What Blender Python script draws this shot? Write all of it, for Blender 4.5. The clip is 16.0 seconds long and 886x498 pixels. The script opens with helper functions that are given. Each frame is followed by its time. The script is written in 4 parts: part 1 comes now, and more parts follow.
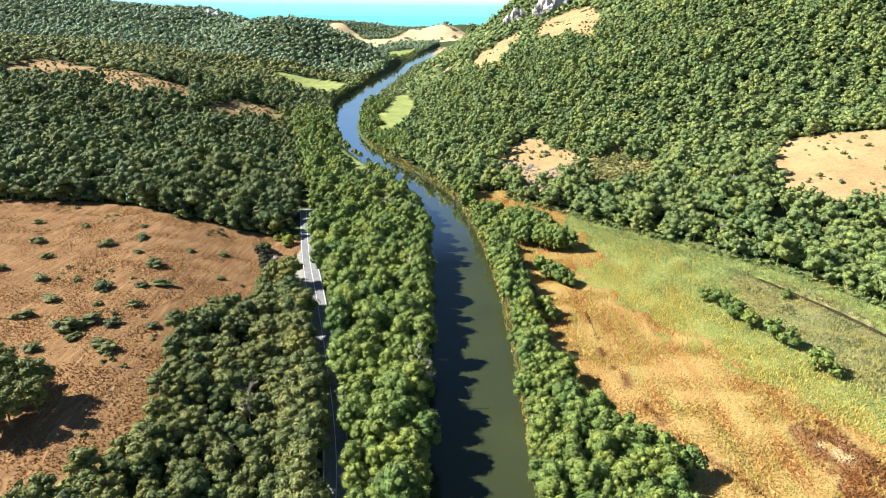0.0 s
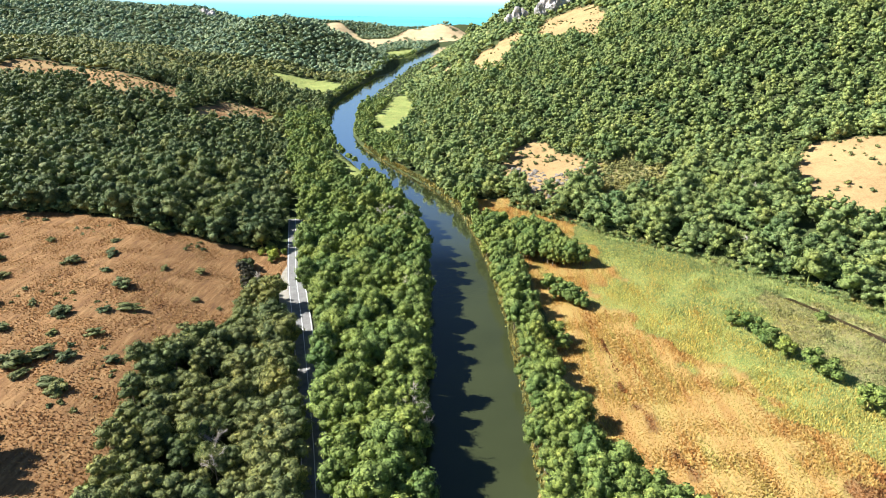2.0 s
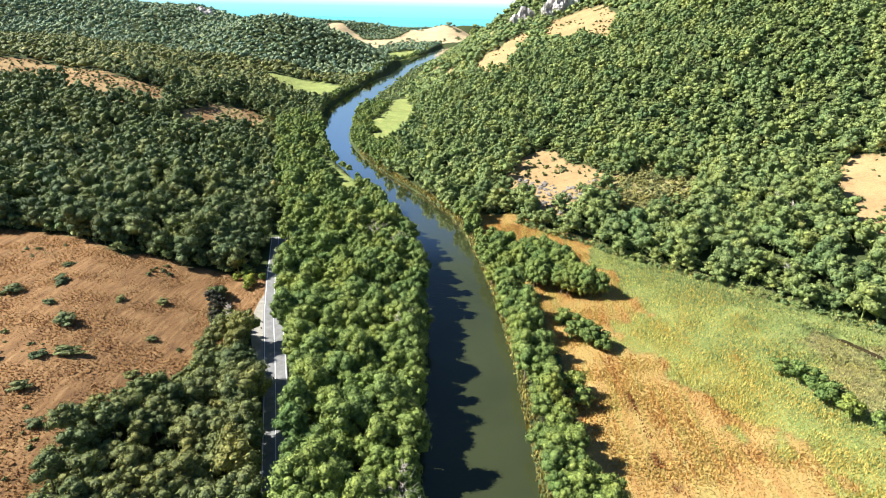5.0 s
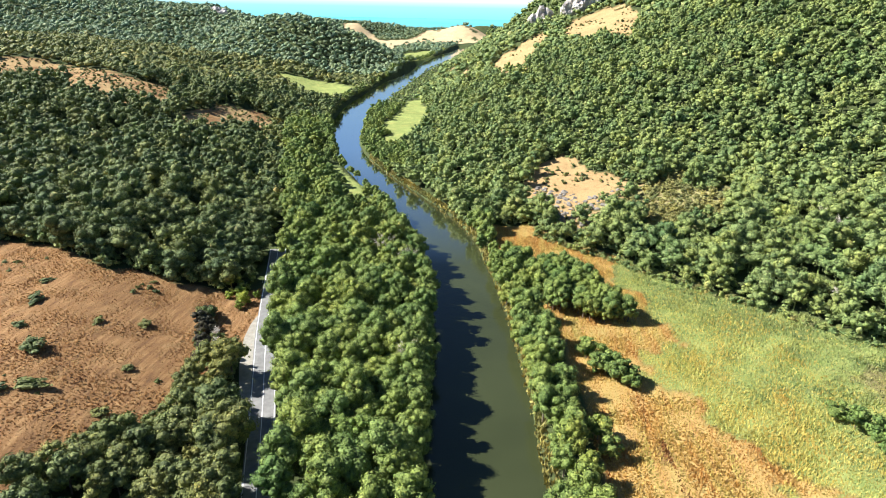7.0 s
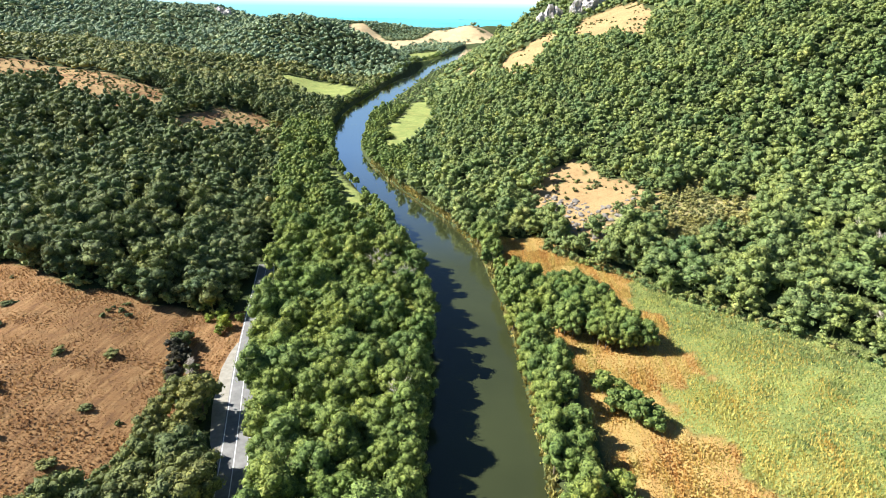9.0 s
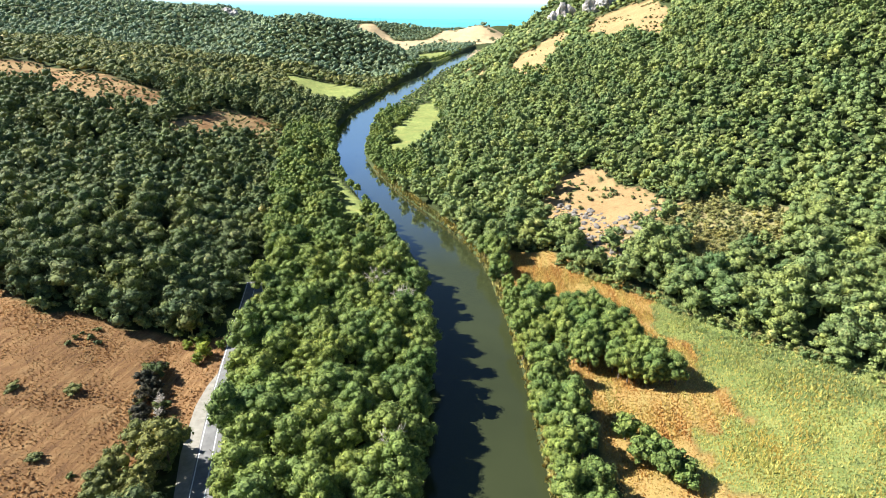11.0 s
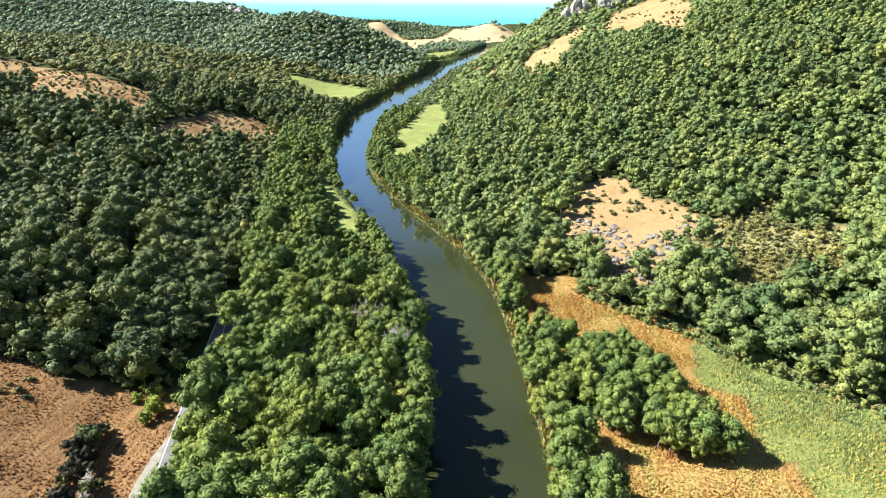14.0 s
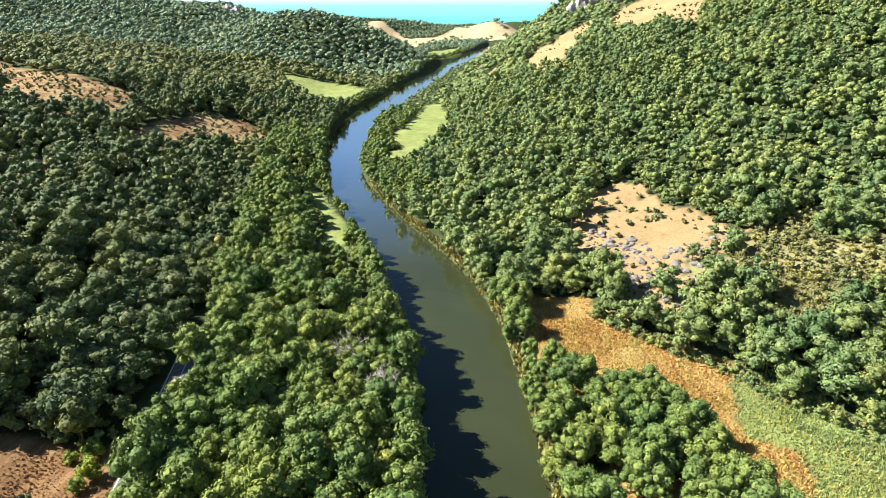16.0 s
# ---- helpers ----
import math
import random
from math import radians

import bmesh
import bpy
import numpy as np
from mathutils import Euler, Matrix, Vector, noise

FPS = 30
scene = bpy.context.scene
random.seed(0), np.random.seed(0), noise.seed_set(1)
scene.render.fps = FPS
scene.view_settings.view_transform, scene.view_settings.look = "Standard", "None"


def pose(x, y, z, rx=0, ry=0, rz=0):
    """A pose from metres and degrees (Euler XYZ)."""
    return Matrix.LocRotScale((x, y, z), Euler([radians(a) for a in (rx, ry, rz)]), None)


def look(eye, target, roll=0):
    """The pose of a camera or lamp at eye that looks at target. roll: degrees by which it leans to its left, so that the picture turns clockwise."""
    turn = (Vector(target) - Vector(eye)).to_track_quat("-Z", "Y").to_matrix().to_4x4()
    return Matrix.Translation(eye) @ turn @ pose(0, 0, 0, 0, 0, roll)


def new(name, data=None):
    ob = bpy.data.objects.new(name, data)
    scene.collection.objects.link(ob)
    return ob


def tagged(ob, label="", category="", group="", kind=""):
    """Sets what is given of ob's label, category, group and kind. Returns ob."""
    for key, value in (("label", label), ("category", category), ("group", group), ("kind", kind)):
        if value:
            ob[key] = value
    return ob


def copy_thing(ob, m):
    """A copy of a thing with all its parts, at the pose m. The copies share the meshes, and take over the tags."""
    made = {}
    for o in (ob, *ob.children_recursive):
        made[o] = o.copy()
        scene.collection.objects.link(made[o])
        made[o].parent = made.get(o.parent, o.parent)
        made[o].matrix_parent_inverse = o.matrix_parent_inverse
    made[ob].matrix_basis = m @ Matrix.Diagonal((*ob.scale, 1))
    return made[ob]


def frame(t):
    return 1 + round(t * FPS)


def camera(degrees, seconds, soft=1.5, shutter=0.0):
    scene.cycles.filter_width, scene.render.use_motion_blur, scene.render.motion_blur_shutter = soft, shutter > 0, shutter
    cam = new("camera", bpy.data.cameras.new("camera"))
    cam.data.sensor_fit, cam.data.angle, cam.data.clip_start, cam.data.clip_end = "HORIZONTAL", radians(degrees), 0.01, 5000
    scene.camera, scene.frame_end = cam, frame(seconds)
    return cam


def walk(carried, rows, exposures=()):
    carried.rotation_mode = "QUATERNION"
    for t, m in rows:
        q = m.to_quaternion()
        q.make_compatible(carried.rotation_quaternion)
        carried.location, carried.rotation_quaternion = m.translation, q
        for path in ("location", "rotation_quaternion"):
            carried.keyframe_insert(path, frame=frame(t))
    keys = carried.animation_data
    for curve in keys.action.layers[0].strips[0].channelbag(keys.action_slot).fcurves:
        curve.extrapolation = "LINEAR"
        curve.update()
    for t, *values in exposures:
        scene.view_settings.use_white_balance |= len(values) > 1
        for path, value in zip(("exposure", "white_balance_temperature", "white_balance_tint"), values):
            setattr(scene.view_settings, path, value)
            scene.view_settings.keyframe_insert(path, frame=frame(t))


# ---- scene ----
cam = camera(72.00, 16.0, soft=0.5)
PATH = [
    (0, (0.01, -0.11, 116.25), (-2.93, 92.38, 78.34), 0.59),
    (0.5, (-0.17, 6.48, 115.27), (-3.01, 98.98, 77.37), 0.51),
    (1, (-0.36, 12.87, 114.44), (-3.23, 105.37, 76.55), 0.50),
    (1.5, (-0.53, 19.09, 113.73), (-3.44, 111.60, 75.87), 0.52),
    (2, (-0.69, 25.17, 113.10), (-3.58, 117.70, 75.28), 0.58),
    (2.5, (-0.84, 31.14, 112.52), (-3.62, 123.69, 74.77), 0.65),
    (3, (-0.96, 37.01, 111.97), (-3.60, 129.59, 74.25), 0.74),
    (3.5, (-1.05, 42.81, 111.44), (-3.58, 135.41, 73.75), 0.82),
    (4, (-1.10, 48.55, 110.91), (-3.59, 141.16, 73.26), 0.90),
    (6.5, (-0.60, 76.66, 108.27), (-5.66, 169.21, 70.73), 1.06),
    (7, (-0.36, 82.19, 107.75), (-5.95, 174.72, 70.22), 1.04),
    (7.5, (-0.08, 87.70, 107.23), (-6.07, 180.21, 69.72), 0.99),
    (8, (0.21, 93.19, 106.72), (-6.13, 185.68, 69.24), 0.94),
    (8.5, (0.52, 98.65, 106.23), (-6.15, 191.13, 68.77), 0.87),
    (9, (0.82, 104.09, 105.74), (-6.08, 196.55, 68.29), 0.79),
    (11.5, (1.67, 131.22, 103.31), (-7.45, 223.50, 65.89), 0.45),
    (12, (1.63, 136.72, 102.78), (-8.00, 228.95, 65.34), 0.41),
    (12.5, (1.50, 142.30, 102.20), (-8.52, 234.48, 64.76), 0.38),
    (13, (1.28, 147.99, 101.57), (-8.84, 240.14, 64.09), 0.36),
    (13.5, (1.01, 153.82, 100.87), (-9.11, 245.97, 63.37), 0.35),
    (14, (0.69, 159.85, 100.08), (-9.49, 251.99, 62.57), 0.32),
    (14.5, (0.37, 166.13, 99.19), (-9.89, 258.25, 61.65), 0.28),
    (15, (0.10, 172.72, 98.19), (-10.28, 264.82, 60.64), 0.20),
    (15.5, (-0.05, 179.70, 97.06), (-10.60, 271.78, 59.50), 0.06),
    (16, (0.02, 187.16, 95.78), (-10.77, 279.20, 58.21), -0.17),
]
walk(cam, [(t, look(eye, target, roll)) for t, eye, target, roll in PATH], [(0.0, 1.42, 6020, 10), (16.0, 1.42, 6020, 10)])

# ---- world, sun ----
SUN_AZ, SUN_EL = radians(-86.0), radians(41.5)     # sun over the left bank
world = bpy.data.worlds.new("world")
scene.world = world
world.use_nodes = True
wn = world.node_tree.nodes
sky = wn.new("ShaderNodeTexSky")
sky.sky_type, sky.sun_disc = "NISHITA", False
sky.sun_elevation, sky.sun_rotation = SUN_EL, SUN_AZ
sky.air_density, sky.dust_density, sky.ozone_density = 1.0, 0.0, 4.0
wn["Background"].inputs["Strength"].default_value = 0.040
world.node_tree.links.new(sky.outputs["Color"], wn["Background"].inputs["Color"])
sun = new("sun", bpy.data.lights.new("sun", "SUN"))
sun.data.energy, sun.data.angle, sun.data.color = 5.0, radians(0.5), (1.0, 0.945, 0.84)
to_sun = Vector((math.sin(SUN_AZ) * math.cos(SUN_EL), math.cos(SUN_AZ) * math.cos(SUN_EL), math.sin(SUN_EL)))
sun.matrix_world = look(to_sun * 900, (0, 0, 0))

# ---- plan ----
rng = np.random.default_rng(7)


def lattice(seed, n=256):
    return np.random.default_rng(seed).random((n, n))


def value_noise(x, y, size, seed):
    """Smooth noise from 0 to 1 with hills of the given size in metres."""
    g = lattice(seed)
    u, v = np.asarray(x) / size + 1000.0, np.asarray(y) / size + 1000.0
    i, j = np.floor(u).astype(int), np.floor(v).astype(int)
    a, b = u - i, v - j
    a, b = a * a * (3 - 2 * a), b * b * (3 - 2 * b)
    i0, i1, j0, j1 = i % 256, (i + 1) % 256, j % 256, (j + 1) % 256
    return (g[i0, j0] * (1 - a) + g[i1, j0] * a) * (1 - b) + (g[i0, j1] * (1 - a) + g[i1, j1] * a) * b


def step(lo, hi, v):
    k = np.clip((v - lo) / (hi - lo), 0, 1)
    return k * k * (3 - 2 * k)


def curve_of(pairs):
    ys, xs = np.array([p[0] for p in pairs], float), np.array([p[1] for p in pairs], float)
    fine = np.linspace(ys[0], ys[-1], 500)
    raw = np.interp(fine, ys, xs)
    kernel = np.ones(9) / 9
    soft = np.convolve(np.pad(raw, 4, mode="edge"), kernel, "valid")
    return lambda y: np.interp(y, fine, soft)


RIGHT_BANK = curve_of([(-400, 22), (100, 21), (178, 20), (244, 16.5), (300, 10), (350, 1), (371, -4), (392, -12), (420, -28), (452, -48), (490, -68), (518, -82), (545, -93), (592, -104),
                       (690, -114), (860, -111), (1105, -98), (1450, -58), (1700, -20), (2100, 10), (2600, 20)])
LEFT_BANK = curve_of([(-400, -6), (100, -6), (177, -10), (221, -13), (271, -15), (320, -22), (344, -30), (370, -40), (401, -54), (440, -71), (470, -85), (500, -101), (543, -115),
                      (600, -132), (680, -147), (750, -152), (980, -143), (1220, -128), (1471, -104), (1700, -74), (2100, -45), (2600, -60)])
ROAD = curve_of([(-400, -34), (0, -21), (70, -23), (115, -29), (138, -34), (173, -44), (206, -54), (223, -59), (247, -67), (271, -74), (294, -80), (340, -92), (420, -116), (600, -170), (1000, -215), (1600, -300)])
HILL_FOOT = curve_of([(-400, 250), (100, 215), (228, 174), (238, 166), (257, 152), (276, 134), (291, 112), (306, 88), (319, 75), (331, 65), (346, 51), (357, 36), (364, 20), (380, 10),
                      (420, 0), (500, -36), (545, -46), (650, -42), (740, -58), (830, -62), (1000, -78), (1250, -62), (1473, -35), (1800, 20), (2600, 40)])
FIELD_FRONT = curve_of([(-400, 50), (110, 58), (125, 54), (138, 46), (155, 39), (194, 31), (231, 29), (282, 24), (318, 14), (334, 10), (352, 8)])


SPARSE = [(64, 362), (67, 392), (84, 396), (90, 420), (112, 426), (128, 396), (118, 366), (96, 352), (74, 352)]     # thin dry scrub beside the stony clearing


def inside(x, y, corners):
    """Even-odd test for many points."""
    hit = np.zeros(np.shape(x), bool)
    for (x0, y0), (x1, y1) in zip(corners, corners[1:] + corners[:1]):
        if y0 != y1:
            hit ^= ((y0 > y) != (y1 > y)) & (x < (x1 - x0) * (y - y0) / (y1 - y0) + x0)
    return hit


def bump(x, y, cx, cy, rx, ry, turn=0.0):
    c, s = math.cos(turn), math.sin(turn)
    u, v = ((x - cx) * c + (y - cy) * s) / rx, (-(x - cx) * s + (y - cy) * c) / ry
    return np.exp(-(u * u + v * v))


def height(x, y):
    x, y = np.asarray(x, float), np.asarray(y, float)
    rb, lb, rd, foot = RIGHT_BANK(y), LEFT_BANK(y), ROAD(y), HILL_FOOT(y)
    z = np.full(np.broadcast(x, y).shape, 2.2)
    # east side: field, then the mountain
    d = x - foot
    gentle = step(420, 720, y)
    slope = 0.15 + 0.30 * gentle + 0.16 * step(700, 1000, y)
    rise = slope * np.maximum(d, 0) + (1 - gentle) * 0.16 * np.maximum(d - 210, 0) * step(210, 420, d)
    crest = 175 + 100 * step(1500, 300, y) + 0.10 * np.maximum(x - 100, 0)
    rise = crest * (1 - np.exp(-rise / crest)) * 1.12
    spur = 1 - step(1150, 1800, y)
    undul = (value_noise(x, y, 130, 3) - 0.5) * 26 + (value_noise(x, y, 47, 4) - 0.5) * 7
    z = z + rise * spur + undul * step(20, 220, d) * spur
    # west side: terrace, then rising woods
    w = rd - 6 - x
    up = np.maximum(w, 0)
    terrace = 12 * step(0, 70, up) + 6 * step(40, 200, up)
    hill = 26 * (1 - np.exp(-np.maximum(up - 80, 0) / 420)) * step(250, 600, y)
    z = z + np.where(w > 0, terrace + hill, 0)
    und2 = (value_noise(x, y, 150, 5) - 0.5) * 22 + (value_noise(x, y, 52, 6) - 0.5) * 8
    z = z + und2 * step(60, 200, up) * step(255, 400, y)
    z = z + 58 * bump(x, y, -330, 1180, 115, 130, 0.3) + 24 * bump(x, y, -225, 1190, 70, 90)
    z = z + 44 * bump(x, y, -560, 1380, 170, 180) + 46 * bump(x, y, -830, 1330, 240, 260) + 92 * bump(x, y, -1180, 1050, 330, 380)
    z = z + 20 * bump(x, y, -520, 860, 170, 120, 0.4) + 34 * bump(x, y, -660, 640, 170, 160) + 12 * bump(x, y, -330, 560, 130, 90)
    z = z + 11 * bump(x, y, -375, 700, 115, 70) + 7 * bump(x, y, -225, 690, 65, 55) - 15 * bump(x, y, -400, 890, 130, 75)
    # coast: dunes and low wooded knolls
    z = z + 30 * bump(x, y, -55, 1965, 60, 85) + 22 * bump(x, y, -150, 1975, 100, 85) + 30 * bump(x, y, -300, 2015, 85, 75)
    z = z + 22 * bump(x, y, -370, 1905, 70, 90) + 20 * bump(x, y, -500, 1940, 110, 120) + 34 * bump(x, y, -5, 2110, 95, 60)
    z = z + 30 * bump(x, y, 118, 1085, 90, 70)
    flat = step(1500, 1650, y) * 4
    z = z + flat
    # road bench, river bed, sea bed
    z = z + (2.9 - z) * step(14, 6, np.abs(x - rd)) * step(520, 430, y)
    mid, half = (rb + lb) / 2, (rb - lb) / 2
    e = np.abs(x - mid) - half
    bed = step(2.2, -2.5, e) * step(1760, 1700, y)
    z = z * (1 - bed) - 2.0 * bed
    line = np.interp(y, [120, 205, 223, 237, 249, 263, 275], [196, 159, 151, 143, 136, 127, 112])
    z = z - 2.0 * step(4.2, 1.6, np.abs(x - line)) * step(264, 252, y) * step(60, 100, y)
    shore = step(2180, 2330, y + 40 * (value_noise(x, y, 200, 9) - 0.5))
    return z * (1 - shore) - 6 * shore


def covers(x, y):
    """Land cover weights: dry grass, green meadow, golden field, sand, scrub, red weeds."""
    n1, n2 = value_noise(x, y, 26, 21) - 0.5, value_noise(x, y, 9, 22) - 0.5
    jx, jy = x + 14 * n1 + 5 * n2, y + 14 * (value_noise(x, y, 24, 23) - 0.5) + 5 * (value_noise(x, y, 8, 24) - 0.5)
    foot, front, rd = HILL_FOOT(jy), FIELD_FRONT(jy), ROAD(jy)
    dry = inside(jx, jy, [(-330, 292), (-240, 288), (-172, 300), (-125, 284), (-100, 282), (-83, 290), (-73, 262), (-75, 238), (-86, 216), (-87, 194), (-90, 171), (-82, 149),
                          (-75, 132), (-76, 117), (-86, 104), (-120, 88), (-330, 20)])
    pasture = inside(jx, jy, [(200, 394), (245, 376), (290, 362), (296, 330), (262, 304), (216, 298), (188, 302), (174, 320)])
    tan = inside(jx, jy, [(-480, 636), (-460, 695), (-388, 680), (-335, 656), (-285, 640), (-252, 564), (-280, 534), (-338, 552), (-398, 584)])
    tan |= inside(jx, jy, [(-222, 500), (-240, 571), (-234, 622), (-209, 640), (-174, 604), (-166, 560), (-194, 556), (-200, 520)])
    for cx, cy, rx, ry, a in ((-239, 458, 15, 17, 0.2), (-188, 458, 16, 9, -0.2), (-150, 520, 14, 7, -0.2)):
        tan |= bump(jx, jy, cx, cy, rx, ry, a) > 0.45
    dry = dry | tan
    stony = inside(jx, jy, [(23, 413), (27, 437), (35, 447), (39, 464), (50, 469), (60, 478), (62, 455), (63, 440), (73, 436), (86, 418), (80, 398), (67, 394), (65, 368), (54, 362), (42, 362), (33, 386)])
    stony &= value_noise(x, y, 7, 25) + 0.35 * value_noise(x, y, 3.0, 26) > 0.24
    field = (jx > front) & (x + 5 * n2 < HILL_FOOT(y) + 6) & (jy < 374) & (jy > -150)
    reed_edge = np.interp(jy, [-200, 138, 152, 166, 189, 205, 220, 230, 240, 253, 268, 285, 300, 322, 345], [175, 118, 107, 97, 87, 78, 77, 69, 60, 57, 66, 63, 59, 58, 70])
    reed_edge = reed_edge + 16 * (value_noise(x, y, 5, 27) - 0.5) + 14 * (value_noise(x, y, 15, 28) - 0.5)
    green = field & (jx > reed_edge)
    gold = field & ~green
    scrub = field & inside(jx, jy, [(116, 250), (126, 262), (142, 240), (162, 205), (186, 140), (140, 150), (126, 184), (118, 215)])
    scrub |= inside(jx, jy, SPARSE) & (value_noise(x, y, 12, 74) > 0.3)
    meadow = inside(jx, jy, [(-92, 640), (-76, 560), (-54, 556), (-50, 640), (-56, 720), (-70, 815), (-84, 750)])
    meadow |= inside(jx, jy, [(-300, 938), (-232, 832), (-182, 776), (-165, 780), (-161, 890), (-212, 932)])
    meadow |= inside(jx, jy, [(-190, 1440), (-140, 1230), (-105, 1250), (-96, 1380), (-130, 1560)])
    meadow |= inside(jx, jy, [(-110, 504), (-98, 484), (-72, 434), (-58, 406), (-66, 404), (-84, 436), (-107, 482)])
    bank = ((x > RIGHT_BANK(y) - 2) & (x < RIGHT_BANK(y) + 7) | (x < LEFT_BANK(y) + 2) & (x > LEFT_BANK(y) - 8)) & (y < 1700)
    sand = inside(jx, jy, [(-400, 1850), (-350, 1700), (-300, 1575), (-250, 1470), (-215, 1480), (-205, 1600), (-190, 1690), (-110, 1750), (-30, 1810), (5, 1900), (-10, 1985), (-60, 2000),
                           (-120, 1995), (-180, 1960), (-212, 1870), (-285, 1830), (-330, 1890), (-378, 1935)])
    sand &= value_noise(x, y, 34, 33) + 0.3 * value_noise(x, y, 14, 34) > 0.30
    ridge = inside(jx, jy, [(8, 775), (14, 868), (37, 858), (47, 882), (77, 896), (60, 812), (50, 755), (38, 708), (24, 722)])
    ridge |= inside(jx, jy, [(96, 866), (108, 928), (140, 924), (168, 900), (168, 828), (158, 773), (142, 708), (126, 712), (120, 765), (108, 752), (98, 790)])
    bare = (bump(jx, jy, -18, 858, 12, 22) > 0.4) | (bump(jx, jy, -44, 930, 9, 40) > 0.4) | (bump(jx, jy, 2, 640, 8, 14) > 0.45)
    red = field & inside(jx, jy, [(92, 143), (103, 149), (116, 131), (113, 118), (100, 125), (95, 136)])
    trail = np.interp(jy, [100, 126, 138, 150, 164, 188, 212, 240], [95, 72, 64, 59, 54, 51, 50, 50])
    trodden = field & (np.abs(x + 2.5 * n2 - trail) < 0.75) & (value_noise(x, y, 6, 35) > 0.35) & (y < 215) & (y > 112)
    ditch = np.interp(y, [120, 205, 223, 237, 249, 263, 275], [196, 159, 151, 143, 136, 127, 112])
    channel = field & (np.abs(x - ditch) < 2.9) & (y < 258)
    field = field & ~channel
    green, scrub, gold = green & field, scrub & ~channel, gold & field
    pale = bump(x, y, 104, 137.5, 4.2, 1.8, -0.9) > 0.4
    red &= ~pale & (value_noise(x, y, 4, 29) + 0.5 * value_noise(x, y, 1.8, 30) > 0.5)
    return dry, (green & ~scrub & ~red) | meadow, gold & ~red & ~bank & ~trodden, sand | pale, scrub, red | trodden, bare | stony | pasture | ridge | (tan & (value_noise(x, y, 9, 36) > 0.45)), bank


# ---- materials ----
def material(name, rough=0.8, spec=0.3):
    m = bpy.data.materials.new(name)
    m.use_nodes = True
    b = m.node_tree.nodes["Principled BSDF"]
    b.inputs["Roughness"].default_value = rough
    b.inputs["Specular IOR Level"].default_value = spec
    return m, m.node_tree.nodes, m.node_tree.links, b


def noise_node(nodes, links, scale, detail=4.0, rough=0.6, source=None):
    t = nodes.new("ShaderNodeTexNoise")
    t.inputs["Scale"].default_value, t.inputs["Detail"].default_value, t.inputs["Roughness"].default_value = scale, detail, rough
    if source is None:
        source = nodes.new("ShaderNodeNewGeometry").outputs["Position"]
    links.new(source, t.inputs["Vector"])
    return t.outputs["Fac"]


def ramp(nodes, links, fac, stops):
    r = nodes.new("ShaderNodeValToRGB")
    while len(r.color_ramp.elements) < len(stops):
        r.color_ramp.elements.new(0.5)
    for e, (at, col) in zip(r.color_ramp.elements, stops):
        e.position, e.color = at, (*col, 1)
    links.new(fac, r.inputs["Fac"])
    return r.outputs["Color"]


def mixed(nodes, links, fac, a, b, mode="MIX"):
    n = nodes.new("ShaderNodeMix")
    n.data_type, n.blend_type = "RGBA", mode
    for value, socket in ((fac, n.inputs[0]), (a, n.inputs[6]), (b, n.inputs[7])):
        if isinstance(value, (int, float)):
            socket.default_value = value
        elif isinstance(value, tuple):
            socket.default_value = (*value, 1)
        else:
            links.new(value, socket)
    return n.outputs[2]


def bumped(nodes, links, bsdf, fac, strength, distance):
    b = nodes.new("ShaderNodeBump")
    b.inputs["Strength"].default_value, b.inputs["Distance"].default_value = strength, distance
    links.new(fac, b.inputs["Height"])
    links.new(b.outputs["Normal"], bsdf.inputs["Normal"])


def foliage(name, dark, light, warm, translucent=0.07, grain=1.5, depth=0.45):
    """Leaves: a colour for each clump and tree, broken up by relief the size of a spray and by gap shade painted into
    the colour.
    """
    m, n, l, b = material(name, 0.62, 0.2)
    geo = n.new("ShaderNodeNewGeometry")
    info = n.new("ShaderNodeObjectInfo")
    own = n.new("ShaderNodeAttribute")
    own.attribute_name = "tree"
    whole = n.new("ShaderNodeMath")
    whole.operation = "ADD"
    l.new(info.outputs["Random"], whole.inputs[0])
    l.new(own.outputs["Fac"], whole.inputs[1])
    turn = n.new("ShaderNodeMath")
    turn.operation = "FRACT"
    l.new(whole.outputs[0], turn.inputs[0])
    big = noise_node(n, l, 0.055, 2.0, 0.5)
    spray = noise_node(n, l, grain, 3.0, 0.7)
    col = ramp(n, l, geo.outputs["Random Per Island"], [(0.0, dark), (0.8, light), (0.93, light), (1.0, warm)])
    tint = ramp(n, l, big, [(0.32, (0.78, 0.88, 0.86)), (0.5, (1.0, 1.0, 1.0)), (0.68, (1.16, 1.08, 0.92))])
    each = ramp(n, l, turn.outputs[0], [(0.0, (0.66, 0.77, 0.82)), (0.3, (0.88, 0.93, 0.95)), (0.6, (1.02, 1.02, 0.98)), (0.9, (1.08, 1.06, 0.95)), (1.0, (1.18, 1.08, 0.92))])
    # shade between the sprays, multiplied into the leaf colour
    gap_shade = ramp(n, l, spray, [(0.34, (0.42, 0.46, 0.48)), (0.50, (0.95, 0.96, 0.95)), (0.66, (1.28, 1.25, 1.10))])
    for layer in (tint, each, gap_shade):
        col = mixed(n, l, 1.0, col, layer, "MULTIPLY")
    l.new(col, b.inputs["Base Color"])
    bumped(n, l, b, spray, 1.0, depth)
    t = n.new("ShaderNodeBsdfTranslucent")
    l.new(col, t.inputs["Color"])
    mx = n.new("ShaderNodeMixShader")
    mx.inputs[0].default_value = translucent
    l.new(b.outputs[0], mx.inputs[1])
    l.new(t.outputs[0], mx.inputs[2])
    l.new(mx.outputs[0], n["Material Output"].inputs["Surface"])
    return m


